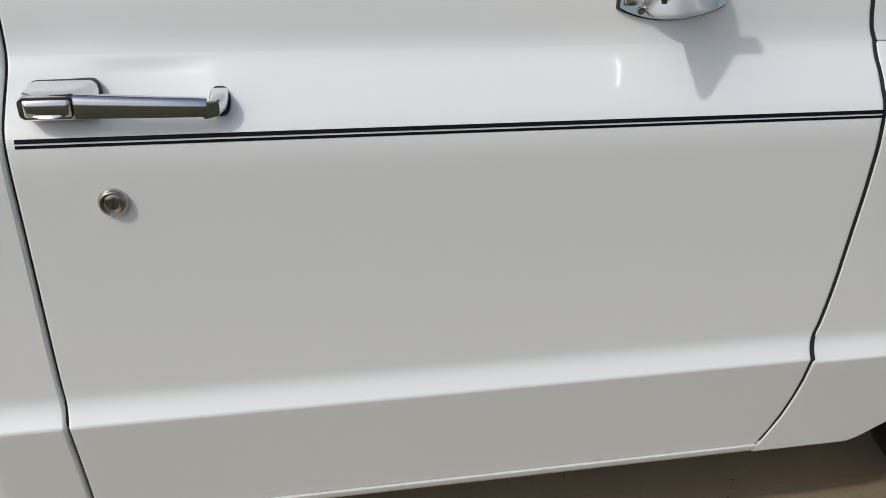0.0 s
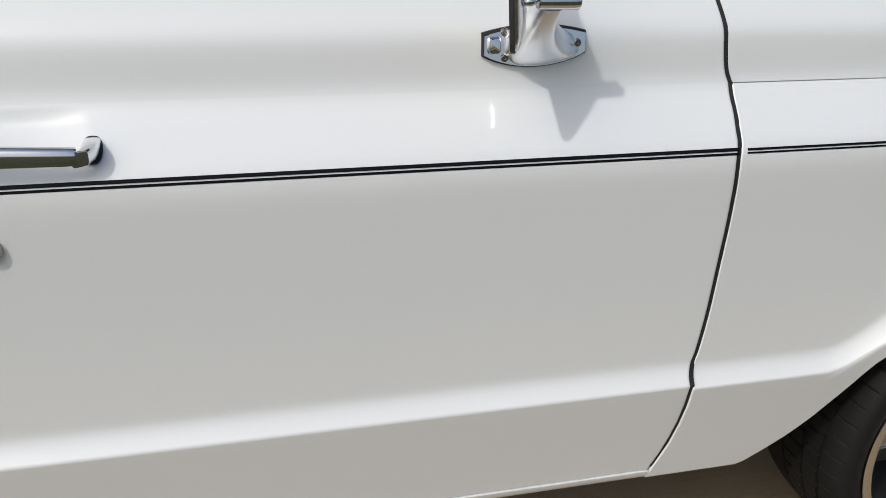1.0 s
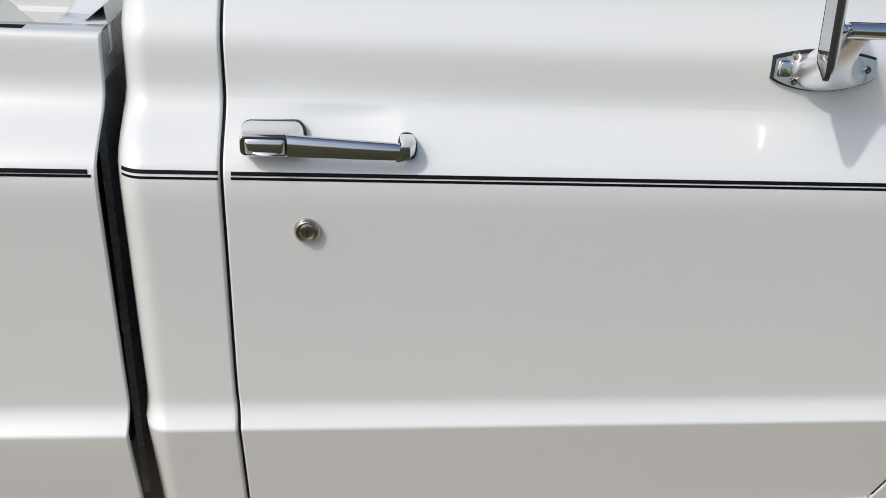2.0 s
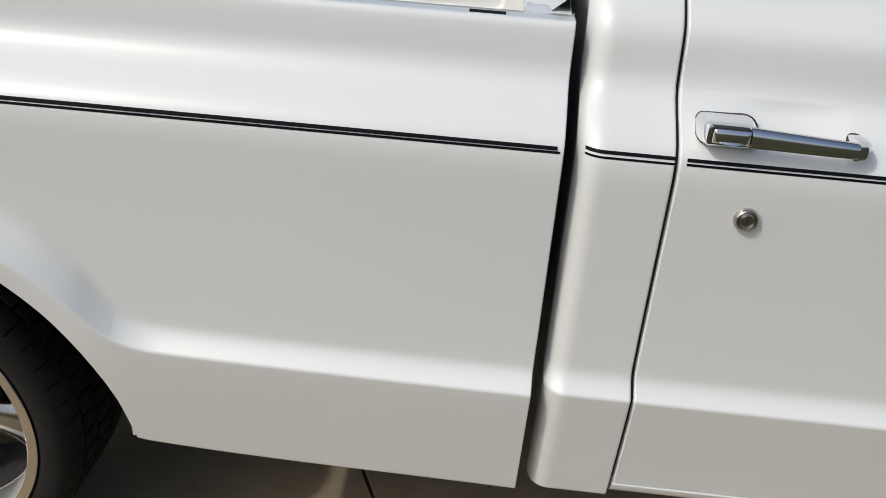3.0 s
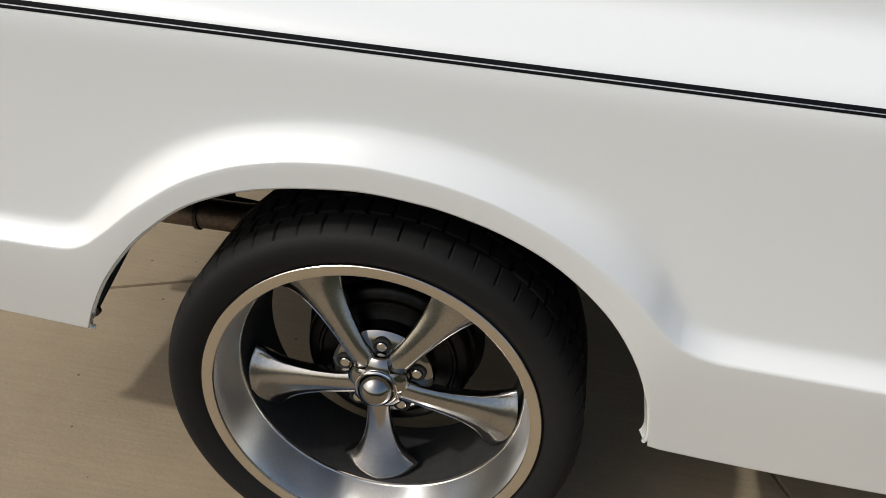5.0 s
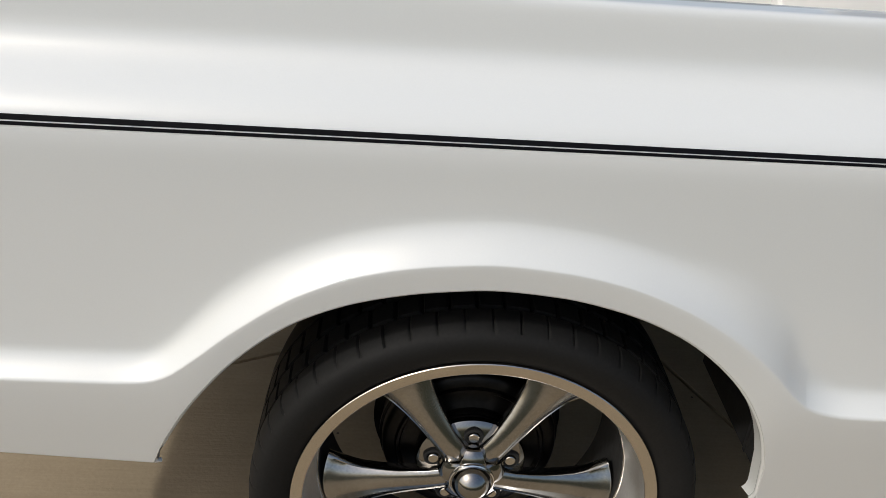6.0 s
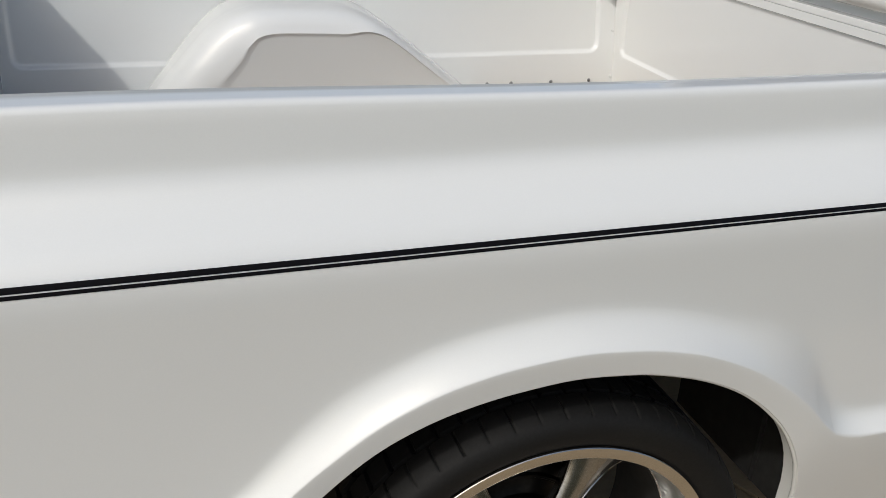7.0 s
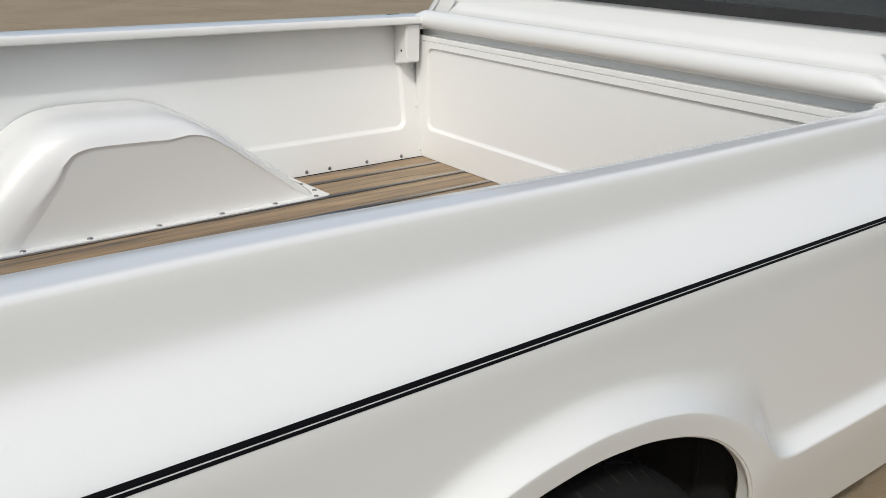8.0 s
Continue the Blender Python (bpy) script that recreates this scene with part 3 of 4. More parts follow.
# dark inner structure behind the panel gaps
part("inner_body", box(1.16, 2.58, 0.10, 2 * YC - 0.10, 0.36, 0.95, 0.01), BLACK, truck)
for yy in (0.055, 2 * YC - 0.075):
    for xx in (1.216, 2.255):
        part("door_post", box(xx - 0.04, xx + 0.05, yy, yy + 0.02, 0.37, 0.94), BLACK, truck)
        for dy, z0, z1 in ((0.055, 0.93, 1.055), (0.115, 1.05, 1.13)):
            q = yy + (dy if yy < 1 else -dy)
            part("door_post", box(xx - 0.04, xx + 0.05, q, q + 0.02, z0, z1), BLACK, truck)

# cab back with the rear window opening
WIN_Z0, WIN_Y0 = 1.185, 0.30


def cab_back():
    ys = np.concatenate([[0.13, 0.15, 0.18], np.linspace(0.22, 2 * YC - 0.22, 16), [2 * YC - 0.18, 2 * YC - 0.15, 2 * YC - 0.13]])
    rows = []
    for z, x in ((0.36, 1.100), (0.95, 1.100), (1.06, 1.100), (1.095, 1.100), (1.104, 1.103), (1.112, 1.110), (1.125, 1.114), (1.15, 1.118), (1.178, 1.124)):
        rows.append(np.array([(x + 0.03 * max(0, (0.22 - min(yy, 2 * YC - yy)) / 0.09) ** 2, yy, z) for yy in ys]))
    return grid_mesh(np.array(rows), flip=True)


part("cab_back_panel", cab_back(), PAINT, truck)


def lean(z):
    """Inset of the cab sides and back above the belt."""
    return 0.40 * (z - 1.15)


def pillar(x_low, x_high, w, far):
    secs = []
    for z in np.linspace(1.13, 1.60, 7):
        t = (z - 1.13) / 0.47
        x = x_low + (x_high - x_low) * t
        y = 0.145 + lean(z) * 0.8
        q = [(x - w, y), (x + w, y), (x + w, y + 0.06), (x - w, y + 0.06)]
        secs.append([(a, b if not far else 2 * YC - b, z) for a, b in q])
    return loft(secs)


for far in (False, True):
    part("rear_pillar", pillar(1.17, 1.24, 0.05, far), PAINT, truck)
    part("windscreen_pillar", pillar(2.40, 2.12, 0.035, far), PAINT, truck)
roof = []
for z, ins in ((1.585, 0.0), (1.60, -0.012), (1.63, 0.0), (1.66, 0.06), (1.675, 0.16), (1.682, 0.35)):
    ring = []
    cx, cy, hx, hy = 1.66, YC, 0.50 - ins, 0.70 - ins
    for k in range(48):
        a = 2 * math.pi * k / 48
        ca, sa = math.cos(a), math.sin(a)
        ring.append((cx + hx * math.copysign(abs(ca) ** 0.35, ca), cy + hy * math.copysign(abs(sa) ** 0.35, sa), z))
    roof.append(ring)
part("roof", loft(roof), PAINT, truck)


def sloped_pane(xa, za, xb, zb, y0, y1, thick=0.005):
    """A pane across the cab from (xa, za) up to (xb, zb)."""
    secs = []
    for x, z in ((xa, za), (xb, zb)):
        secs.append([(x, y0, z), (x, y1, z), (x + thick, y1, z), (x + thick, y0, z)])
    return loft(secs)


rear_window = group_under("rear_window", truck, "dark tinted rear window in a black rubber seal")
part("pane", sloped_pane(1.127, 1.180, 1.215, 1.56, 0.29, 2 * YC - 0.29), GLASS, rear_window).visible_shadow = False
part("seal", sloped_pane(1.112, 1.172, 1.1185, 1.199, 0.24, 2 * YC - 0.24, 0.02), RUBBER, rear_window)
part("seal", sloped_pane(1.200, 1.55, 1.210, 1.59, 0.27, 2 * YC - 0.27, 0.02), RUBBER, rear_window)
for yy in (0.24, 2 * YC - 0.29):
    part("seal", sloped_pane(1.118, 1.19, 1.207, 1.57, yy, yy + 0.05, 0.02), RUBBER, rear_window)
part("windscreen", sloped_pane(2.44, 1.13, 2.13, 1.60, 0.20, 2 * YC - 0.20), GLASS, truck).visible_shadow = False
for far in (False, True):
    secs = []
    for z in (1.145, 1.58):
        y = 0.165 + lean(z) * 0.8
        q = [(1.22, y), (2.36 - 0.27 * (z - 1.145) / 0.435, y), (2.36 - 0.27 * (z - 1.145) / 0.435, y + 0.005), (1.22, y + 0.005)]
        secs.append([(a, b if not far else 2 * YC - b, z) for a, b in q])
    part("door_window", loft(secs), GLASS, truck).visible_shadow = False
    part("window_seal", box(1.225, 2.26, *((0.148, 0.172) if not far else (2 * YC - 0.172, 2 * YC - 0.148)), 1.148, 1.162, 0.003), RUBBER, truck)
part("bench_seat", box(1.28, 1.75, 0.25, 2 * YC - 0.25, 0.95, 1.08, 0.04, 3), SEAT, truck)
part("seat_back", box(1.20, 1.34, 0.25, 2 * YC - 0.25, 1.00, 1.42, 0.04, 3), SEAT, truck)
part("dashboard", box(2.10, 2.36, 0.20, 2 * YC - 0.20, 0.95, 1.12, 0.04, 3), SEAT, truck)

# ---------------------------------------------------------------- bed inside
FLOOR_Z = 0.590
wall_y = pchip([0.55, 0.70, 0.80, 0.93, 1.04], [0.184, 0.166, 0.148, 0.130, 0.130])   # near inner wall; the far one mirrors it
FIELD_X0, FIELD_X1, FIELD_Z = -0.865, 0.960, 0.698


def inner_wall(far):
    xs = np.concatenate([np.linspace(-0.93, -0.885, 4), np.linspace(-0.880, -0.845, 9), np.linspace(-0.82, 0.92, 24), np.linspace(0.935, 0.975, 11), np.linspace(0.985, 1.028, 4)])
    zs = np.concatenate([np.linspace(FLOOR_Z, 0.68, 5), np.linspace(0.686, 0.715, 10), np.linspace(0.73, 1.052, 12)])
    rows = []
    for z in zs:
        r = []
        for x in xs:
            # rounded field pressed outwards
            dx = max(FIELD_X0 + 0.03 - x, x - (FIELD_X1 - 0.03), 0)
            dz = max(FIELD_Z + 0.03 - z, 0)
            d = 0.03 - math.hypot(dx, dz)
            r.append((x, float(wall_y(z)) + 0.006 - 0.012 * float(smooth(d / 0.012 + 0.5)), z + (far * (0.020 - 0.012 * x) * float(smooth((z - 0.95) / 0.10)))))
        rows.append(r)
    return grid_mesh(np.array(rows), flip=True, mirror=far, skip=lambda p: p[2] < 0.56 + 0.30 * (1 - ((p[0] + 0.026) / 0.47) ** 2))


def front_wall():
    ys = np.concatenate([np.linspace(0.15, 0.195, 5), np.linspace(0.20, 0.24, 12), np.linspace(0.265, 2 * YC - 0.265, 24), np.linspace(2 * YC - 0.24, 2 * YC - 0.20, 12), np.linspace(2 * YC - 0.195, 2 * YC - 0.15, 5)])
    zs = np.concatenate([np.linspace(FLOOR_Z, 0.67, 4), np.linspace(0.676, 0.715, 12), np.linspace(0.74, 0.945, 8), np.linspace(0.955, 0.968, 6), np.linspace(0.9705, 0.9775, 8), [0.986]])
    rows = []
    for z in zs:
        r = []
        for y in ys:
            dy = max(0.217 + 0.03 - y, y - (2 * YC - 0.217 - 0.03), 0)
            dz = max(0.695 + 0.03 - z, z - (0.974 - 0.03), 0)
            d = 0.03 - math.hypot(dy, dz)
            deep = 0.010 - 0.002 * float(smooth((z - 0.8) / 0.15))
            r.append((1.022 + deep * float(smooth(d / (0.003 if z > 0.9 else 0.010) + 0.5)), y, z))
        rows.append(r)
    # flat strip, small step and rolled header
    for z, x in ((0.9955, 1.022), (0.9960, 1.0250), (0.9972, 1.0250), (0.9977, 1.022), (1.006, 1.022), (1.0118, 1.0222), (1.0130, 1.0235), (1.0132, 1.0490), (1.018, 1.0525), (1.0385, 1.0525)):
        rows.append([(x, y, z) for y in ys])
    for k in range(17):
        a = radians(-70 - 215 * k / 16)
        z = 1.068 + 0.0305 * math.sin(a)
        rows.append([(1.026 + 0.0265 * math.cos(a), y, z if z < RAIL - 0.004 else RAIL - 0.004 + (z - RAIL + 0.004) * float(smooth((min(y, 2 * YC - y + 0.06) - 0.165) / 0.11))) for y in ys])
    rows.append([(1.062, y, 1.092) for y in ys])
    rows.append([(1.066, y, 1.05) for y in ys])
    return grid_mesh(np.array(rows), flip=True)


for far in (False, True):
    wall = part("bed_inner_wall", inner_wall(far), PAINT, truck, angle=None)
part("bed_front_panel", front_wall(), PAINT, truck)
# front skins of the bed, coloured grey for the shade behind the cab
part("front_skin", box(1.0545, 1.0674, 0.101, 2 * YC - 0.101, 1.010, RAIL - 0.0015, 0.004, 3), GAP_GREY, truck)
part("header_top", box(1.034, 1.0655, 0.139, 2 * YC - 0.139, 1.055, RAIL - 0.0006, 0.003), PAINT, truck)
part("front_skin", box(1.050, 1.060, 0.098, 2 * YC - 0.098, 0.345, 1.009), GAP_GREY, truck)
for ya, yb in ((0.1385, 0.200), (2 * YC - 0.200, 2 * YC - 0.1385)):
    part("corner_cap", box(1.004, 1.0660, ya, yb, 1.035, RAIL - 0.0003, 0.002), PAINT, truck)
# dried dust in the gap behind the cab
for x, y, z, r in ((1.061, 0.106, 0.812, 0.0035), (1.061, 0.110, 0.640, 0.0045), (1.061, 0.104, 0.716, 0.002)):
    part("dust_speck", revolve([(0.0, 0.0016), (r * 0.6, 0.0012), (r, 0.0)], 10, (0, 0, 0), "z"), DUST, truck).matrix_local = pose(x - 0.001, y, z, 0, 90, 0)
tail = part("tailgate", box(BED_X0 - 0.005, -0.900, 0.125, 2 * YC - 0.125, 0.56, 1.066, 0.012, 3), PAINT, truck)
part("rear_pan", box(-0.95, -0.925, 0.024, 2 * YC - 0.024, 0.447, 0.555, 0.006), PAINT, truck)

# gussets where the rails meet the front panel
for far in (False, True):
    secs = []
    for x in (0.946, 1.003):
        q = [(0.125, 1.055), (0.203, 1.055), (0.198, 0.926), (0.125, 0.914)]
        secs.append([(x, y if not far else 2 * YC - y, z) for y, z in q])
    g = loft(secs)
    bmesh.ops.bevel(g, geom=g.edges[:], offset=0.004, segments=2, affect="EDGES")
    gus = part("gusset", g, PAINT, truck)
    hole = revolve([(0.0, 0.0), (0.004, 0.0), (0.004, 0.002)], 12, (0, 0, 0), "y")
    part("bolt", hole, BLACK, gus).matrix_local = pose(0.9445, 0.172 if not far else 2 * YC - 0.172, 0.965, 0, 0, -90)

# wheelhouses in the bed
WH = [(-0.545, 0.588), (-0.50, 0.645), (-0.44, 0.722), (-0.38, 0.797), (-0.325, 0.857), (-0.27, 0.897), (-0.21, 0.917), (-0.14, 0.922), (-0.05, 0.920), (0.03, 0.916), (0.09, 0.902), (0.15, 0.872), (0.22, 0.822), (0.29, 0.762), (0.36, 0.702), (0.43, 0.642), (0.492, 0.588)]


def wheelhouse(far_side):
    px = pchip(np.linspace(0, 1, len(WH)), [p[0] for p in WH])
    pz = pchip(np.linspace(0, 1, len(WH)), [0.588 + (p[1] - 0.588) * 0.912 for p in WH])
    n = 64
    t = np.linspace(0, 1, n)
    x, z = px(t), pz(t)
    tx, tz = np.gradient(x), np.gradient(z)
    ln = np.hypot(tx, tz)
    nx, nz = tz / ln, -tx / ln            # into the arch
    face_y = 1.612
    rings = []
    for ins, y, rec in ((0, 1.882, 0), (0, 1.74, 0), (0.001, 1.70, 0), (0.006, 1.670, 0), (0.016, 1.646, 0), (0.032, 1.628, 0), (0.052, 1.618, 0), (0.070, face_y, -0.10), (0.075, face_y, -0.35), (0.079, face_y, -0.20), (0.083, face_y + 0.0005, 0.0), (0.092, face_y + 0.0015, 0.05)):
        more = ins * (0.84 + 0.58 * smooth((0.42 - t) / 0.2) - 0.52 * smooth((t - 0.565) / 0.15))     # the shoulder narrows towards the front
        xx, zz = x + nx * more, np.maximum(z + nz * more, FLOOR_Z - 0.004)
        xx = np.clip(xx, -0.545 + ins * 1.2, 0.492 - ins * 0.6)
        yy = y + 0.0080 * rec * smooth((zz - 0.690) / 0.016)
        rings.append(np.stack([xx, yy, zz], -1))
    pts = np.array(rings)
    bm = grid_mesh(pts, flip=True, mirror=not far_side)
    # the pressed face
    bm.verts.ensure_lookup_table()
    last = [bm.verts[(len(rings) - 1) * n + k] for k in range(n)]
    f = bm.faces.new(last if not far_side else last[::-1])
    bmesh.ops.triangulate(bm, faces=[f])
    return bm


BOLTS_X = (-0.358, -0.195, -0.012, 0.169, 0.334)


def bolt_mesh(material):
    bm = revolve([(0.0, 0.0035), (0.004, 0.0034), (0.007, 0.0024), (0.0085, 0.0)], 14, (0, 0, 0), "z")
    me = bpy.data.meshes.new("bolt")
    bm.to_mesh(me)
    bm.free()
    for f in me.polygons:
        f.use_smooth = True
    me.materials.append(material)
    return me


BOLT_MESH, PAINTED_BOLT = bolt_mesh(BOLT), bolt_mesh(PAINT)


def bolt(x, y, z, parent):
    ob = new("bolt", BOLT_MESH)
    ob.parent, ob.location = parent, (x, y, z)


for far in (True, False):
    house = part("wheelhouse", wheelhouse(far), PAINT, truck)
    sy = (lambda y: y) if far else (lambda y: 2 * YC - y)
    # floor flange with its bolts
    outline = [(-0.575, 1.86), (-0.560, 1.640), (-0.535, 1.598), (-0.50, 1.588), (0.44, 1.588), (0.505, 1.590), (0.515, 1.600), (0.512, 1.625), (0.50, 1.86)]
    inner = [(-0.53, 1.86), (-0.520, 1.66), (-0.50, 1.63), (-0.47, 1.620), (0.42, 1.620), (0.44, 1.622), (0.455, 1.63), (0.46, 1.65), (0.46, 1.86)]
    fl = bmesh.new()
    loops = [[fl.verts.new((x, sy(y), z)) for x, y in line] for line, z in ((inner, FLOOR_Z - 0.001), (inner, FLOOR_Z + 0.0035), (outline, FLOOR_Z + 0.0035), (outline, FLOOR_Z - 0.001))]
    for p, q in zip(loops, loops[1:]):
        for k in range(len(outline) - 1):
            fl.faces.new((p[k], p[k + 1], q[k + 1], q[k]))
    flange = part("flange", fl, PAINT, house, shade=False, angle="fix")
    for bx in BOLTS_X + (-0.50, 0.470):
        bolt(bx, sy(1.602), FLOOR_Z + 0.0035, house)
    for bx, by in ((-0.548, 1.75), (-0.552, 1.69), (0.495, 1.66), (0.49, 1.74)):
        bolt(bx, sy(by), FLOOR_Z + 0.0035, house)
    # black lining seen from the wheel side
    lining = wheelhouse(far)
    for v in lining.verts:
        v.co.x = -0.026 + (v.co.x + 0.026) * 0.955
        v.co.z = v.co.z - 0.012
        v.co.y += 0.014 if far else -0.014
    part("lining", lining, BLACK, house)
    # side flange bolts along the wall
    for bx in (0.646, 0.792, 0.934, 0.56, -0.66, -0.78, -0.87):
        ob = new("bolt", BOLT_MESH)
        ob.parent = wall
        ob.matrix_local = pose(bx, sy(2 * YC - float(wall_y(0.606)) - 0.0065), 0.601, 84 if far else -84, 0, 0) @ Matrix.Scale(0.75, 4)
    for zz in (0.612, 0.765, 0.90):
        ob = new("bolt", PAINTED_BOLT)
        ob.parent = wall
        ob.matrix_local = pose(1.016, sy(2 * YC - float(wall_y(zz)) - 0.006), zz, 90 if far else -90, 0, 0) @ Matrix.Scale(0.7, 4)

# black cover panel between wheel opening and inner wall
for far in (False, True):
    outer = []
    for x0, x1 in ((BED_X0, -0.52), (0.52, 1.045)):
        yy = (0.095, 0.11) if not far else (2 * YC - 0.11, 2 * YC - 0.095)
        part("inner_skin", box(x0, x1, *yy, 0.45, 0.98), BLACK, truck)

    yy = (0.075, 0.40) if not far else (2 * YC - 0.40, 2 * YC - 0.075)
    well = part("wheel_well_wall", box(0.462, 0.470, *yy, 0.335, 0.560), BLACK, truck)
    ys = (0.150, 0.158) if not far else (2 * YC - 0.158, 2 * YC - 0.150)
    part("seam", box(0.458, 0.4625, *ys, 0.337, 0.555), RUBBER, well)

# underside
# unseen slab under the cab, added to keep light off the ground below
part("unseen_floor", box(1.16, 2.50, 0.13, 2 * YC - 0.13, 0.315, 0.358, 0.01), BLACK, truck)
for yy in (0.58, 2 * YC - 0.58):
    part("frame_rail", box(-0.90, 3.5, yy - 0.03, yy + 0.03, 0.42, 0.54, 0.006), FRAME_BLACK, truck)
for xx in (-0.85, -0.55, 0.55, 0.95):
    part("cross_sill", box(xx - 0.03, xx + 0.03, 0.18, 2 * YC - 0.18, 0.53, 0.575), FRAME_BLACK, truck)
part("axle", tube([(0, 0.30, WHEEL_Z), (0, 0.85, WHEEL_Z), (0, 0.90, WHEEL_Z), (0, 1.0, WHEEL_Z), (0, 1.1, WHEEL_Z), (0, 1.16, WHEEL_Z), (0, 2 * YC - 0.30, WHEEL_Z)], [0.045, 0.045, 0.12, 0.15, 0.12, 0.045, 0.045], 20), FRAME_BLACK, truck)
part("front_axle", tube([(FRONT_X, 0.3, WHEEL_Z), (FRONT_X, 2 * YC - 0.3, WHEEL_Z)], 0.04, 12), FRAME_BLACK, truck)
exhaust = group_under("exhaust", truck, "dark brown heat-stained steel exhaust pipe")
part("pipe", tube([(2.0, 0.75, 0.30), (0.6, 0.74, 0.31), (0.20, 0.62, 0.40), (-0.05, 0.52, 0.42), (-0.24, 0.495, 0.375), (-0.38, 0.490, 0.352), (-0.60, 0.490, 0.350), (-0.925, 0.490, 0.349)], 0.033, 22), STEEL, exhaust)
part("clamp", tube([(-0.590, 0.490, 0.350), (-0.612, 0.490, 0.350)], 0.0365, 22), STEEL, exhaust)
part("clamp", tube([(-0.478, 0.490, 0.351), (-0.486, 0.490, 0.351)], 0.0375, 22), FRAME_BLACK, exhaust)
part("hanger", tube([(-0.59, 0.49, 0.385), (-0.59, 0.52, 0.44), (-0.58, 0.555, 0.50)], 0.010, 10), FRAME_BLACK, exhaust)
# leaf spring beside the frame: four leaves of falling length
for yy in (0.545, 2 * YC - 0.545):
    spring = group_under("leaf_spring", truck)
    for k, (xa, xb) in enumerate(((-0.90, 0.62), (-0.72, 0.50), (-0.60, 0.40), (-0.50, 0.30))):
        secs = []
        for x in np.linspace(xa, xb, 14):
            z = 0.312 + 0.075 * (min(x, 0.0) / 0.9) ** 2 + 0.10 * (max(x, 0) / 0.62) ** 2 - 0.0095 * k + 0.012
            secs.append([(x, yy - 0.031, z), (x, yy + 0.031, z), (x, yy + 0.031, z + 0.009), (x, yy - 0.031, z + 0.009)])
        part("leaf", loft(secs), FRAME_BLACK, spring)
    part("shackle", box(-0.915, -0.885, yy - 0.034, yy + 0.034, 0.38, 0.50, 0.006), FRAME_BLACK, spring)
    for x in (-0.66, -0.45):
        part("spring_clip", box(x - 0.010, x + 0.010, yy - 0.035, yy + 0.035, 0.300, 0.370, 0.003), FRAME_BLACK, spring)
part("brace_rod", tube([(-0.489, 0.080, 0.388), (-0.446, 0.20, 0.512)], 0.0055, 10), FRAME_BLACK, truck)
part("rod_end", revolve([(0.0, 0.0), (0.011, 0.001), (0.011, 0.008), (0.0, 0.009)], 14, (-0.489, 0.074, 0.388)), FRAME_BLACK, truck)
part("firewall_tub", box(2.45, 3.45, 0.22, 0.30, 0.40, 0.98), BLACK, truck)
part("firewall_tub", box(2.45, 3.45, 2 * YC - 0.30, 2 * YC - 0.22, 0.40, 0.98), BLACK, truck)

# ---------------------------------------------------------------- wheels
LIP_R, TYRE_R, LIP_Y = 0.2735, 0.3365, 0.004


def tyre_mesh():
    # (radius, depth); the outer sidewall first
    prof = [(0.262, 0.020), (0.2745, 0.010), (0.280, 0.004), (0.288, 0.000), (0.300, -0.0045), (0.311, -0.005), (0.320, -0.003), (0.3265, 0.003), (0.3310, 0.011), (0.3345, 0.022), (0.3358, 0.034),
            (0.3352, 0.046), (0.3290, 0.0465), (0.3290, 0.054), (0.3355, 0.0545), (0.3362, 0.075), (0.3365, 0.092), (0.3290, 0.0925), (0.3290, 0.102), (0.3365, 0.1025), (0.3365, 0.150), (0.3290, 0.1505), (0.3290, 0.160), (0.3362, 0.1605), (0.335, 0.205), (0.331, 0.232), (0.322, 0.250), (0.300, 0.258), (0.275, 0.245), (0.262, 0.235)]
    n = 56 * 14

    def slit(i, k):
        if 8 <= k <= 11 and i % 14 == 0:
            return -0.0034 - 0.0008 * ((i * 7) % 5 - 2) / 2
        if 14 <= k <= 16 and (i + 7) % 14 in (0, 1):
            return -0.0060
        if 19 <= k <= 20 and i % 14 in (0, 1):
            return -0.0060
        return 0.0
    return revolve(prof, n, wob=slit)


def spoke_mesh():
    """One spoke along +x from hub to barrel: slim waist, trumpet end, half-round face with thin beaded edges."""
    secs = []
    for r, w, y in ((0.018, 0.0200, 0.078), (0.045, 0.0195, 0.0785), (0.070, 0.0200, 0.081), (0.095, 0.0220, 0.085), (0.120, 0.0250, 0.089), (0.145, 0.0300, 0.093), (0.168, 0.0365, 0.0955), (0.186, 0.0435, 0.0965), (0.200, 0.0500, 0.0965), (0.211, 0.0565, 0.0955), (0.219, 0.0620, 0.094), (0.2235, 0.0660, 0.0925), (0.2265, 0.0685, 0.0925)):
        out = float(smooth((r - 0.17) / 0.05))
        s = []
        for k in (-1, -0.975, -0.94, -0.90, -0.80, -0.65, -0.45, -0.22, 0, 0.22, 0.45, 0.65, 0.80, 0.90, 0.94, 0.975, 1):
            q = abs(k)
            bead = -0.0022 * (0.92 < q < 1)
            s.append((r + 0.0135 * out * (1 - 1.9 * k * k), y + 0.62 * w * (0.12 * q + 0.88 * (1 - math.sqrt(1 - 0.93 * k * k))) + bead + 0.003 * (q == 1), w * k))
        for k in (1, 0.7, 0, -0.7, -1):
            s.append((r - 0.010 * out * abs(k), y + 0.42 * w + 0.030 - 0.012 * abs(k), w * k * 0.86))
        secs.append(s)
    return loft(secs)


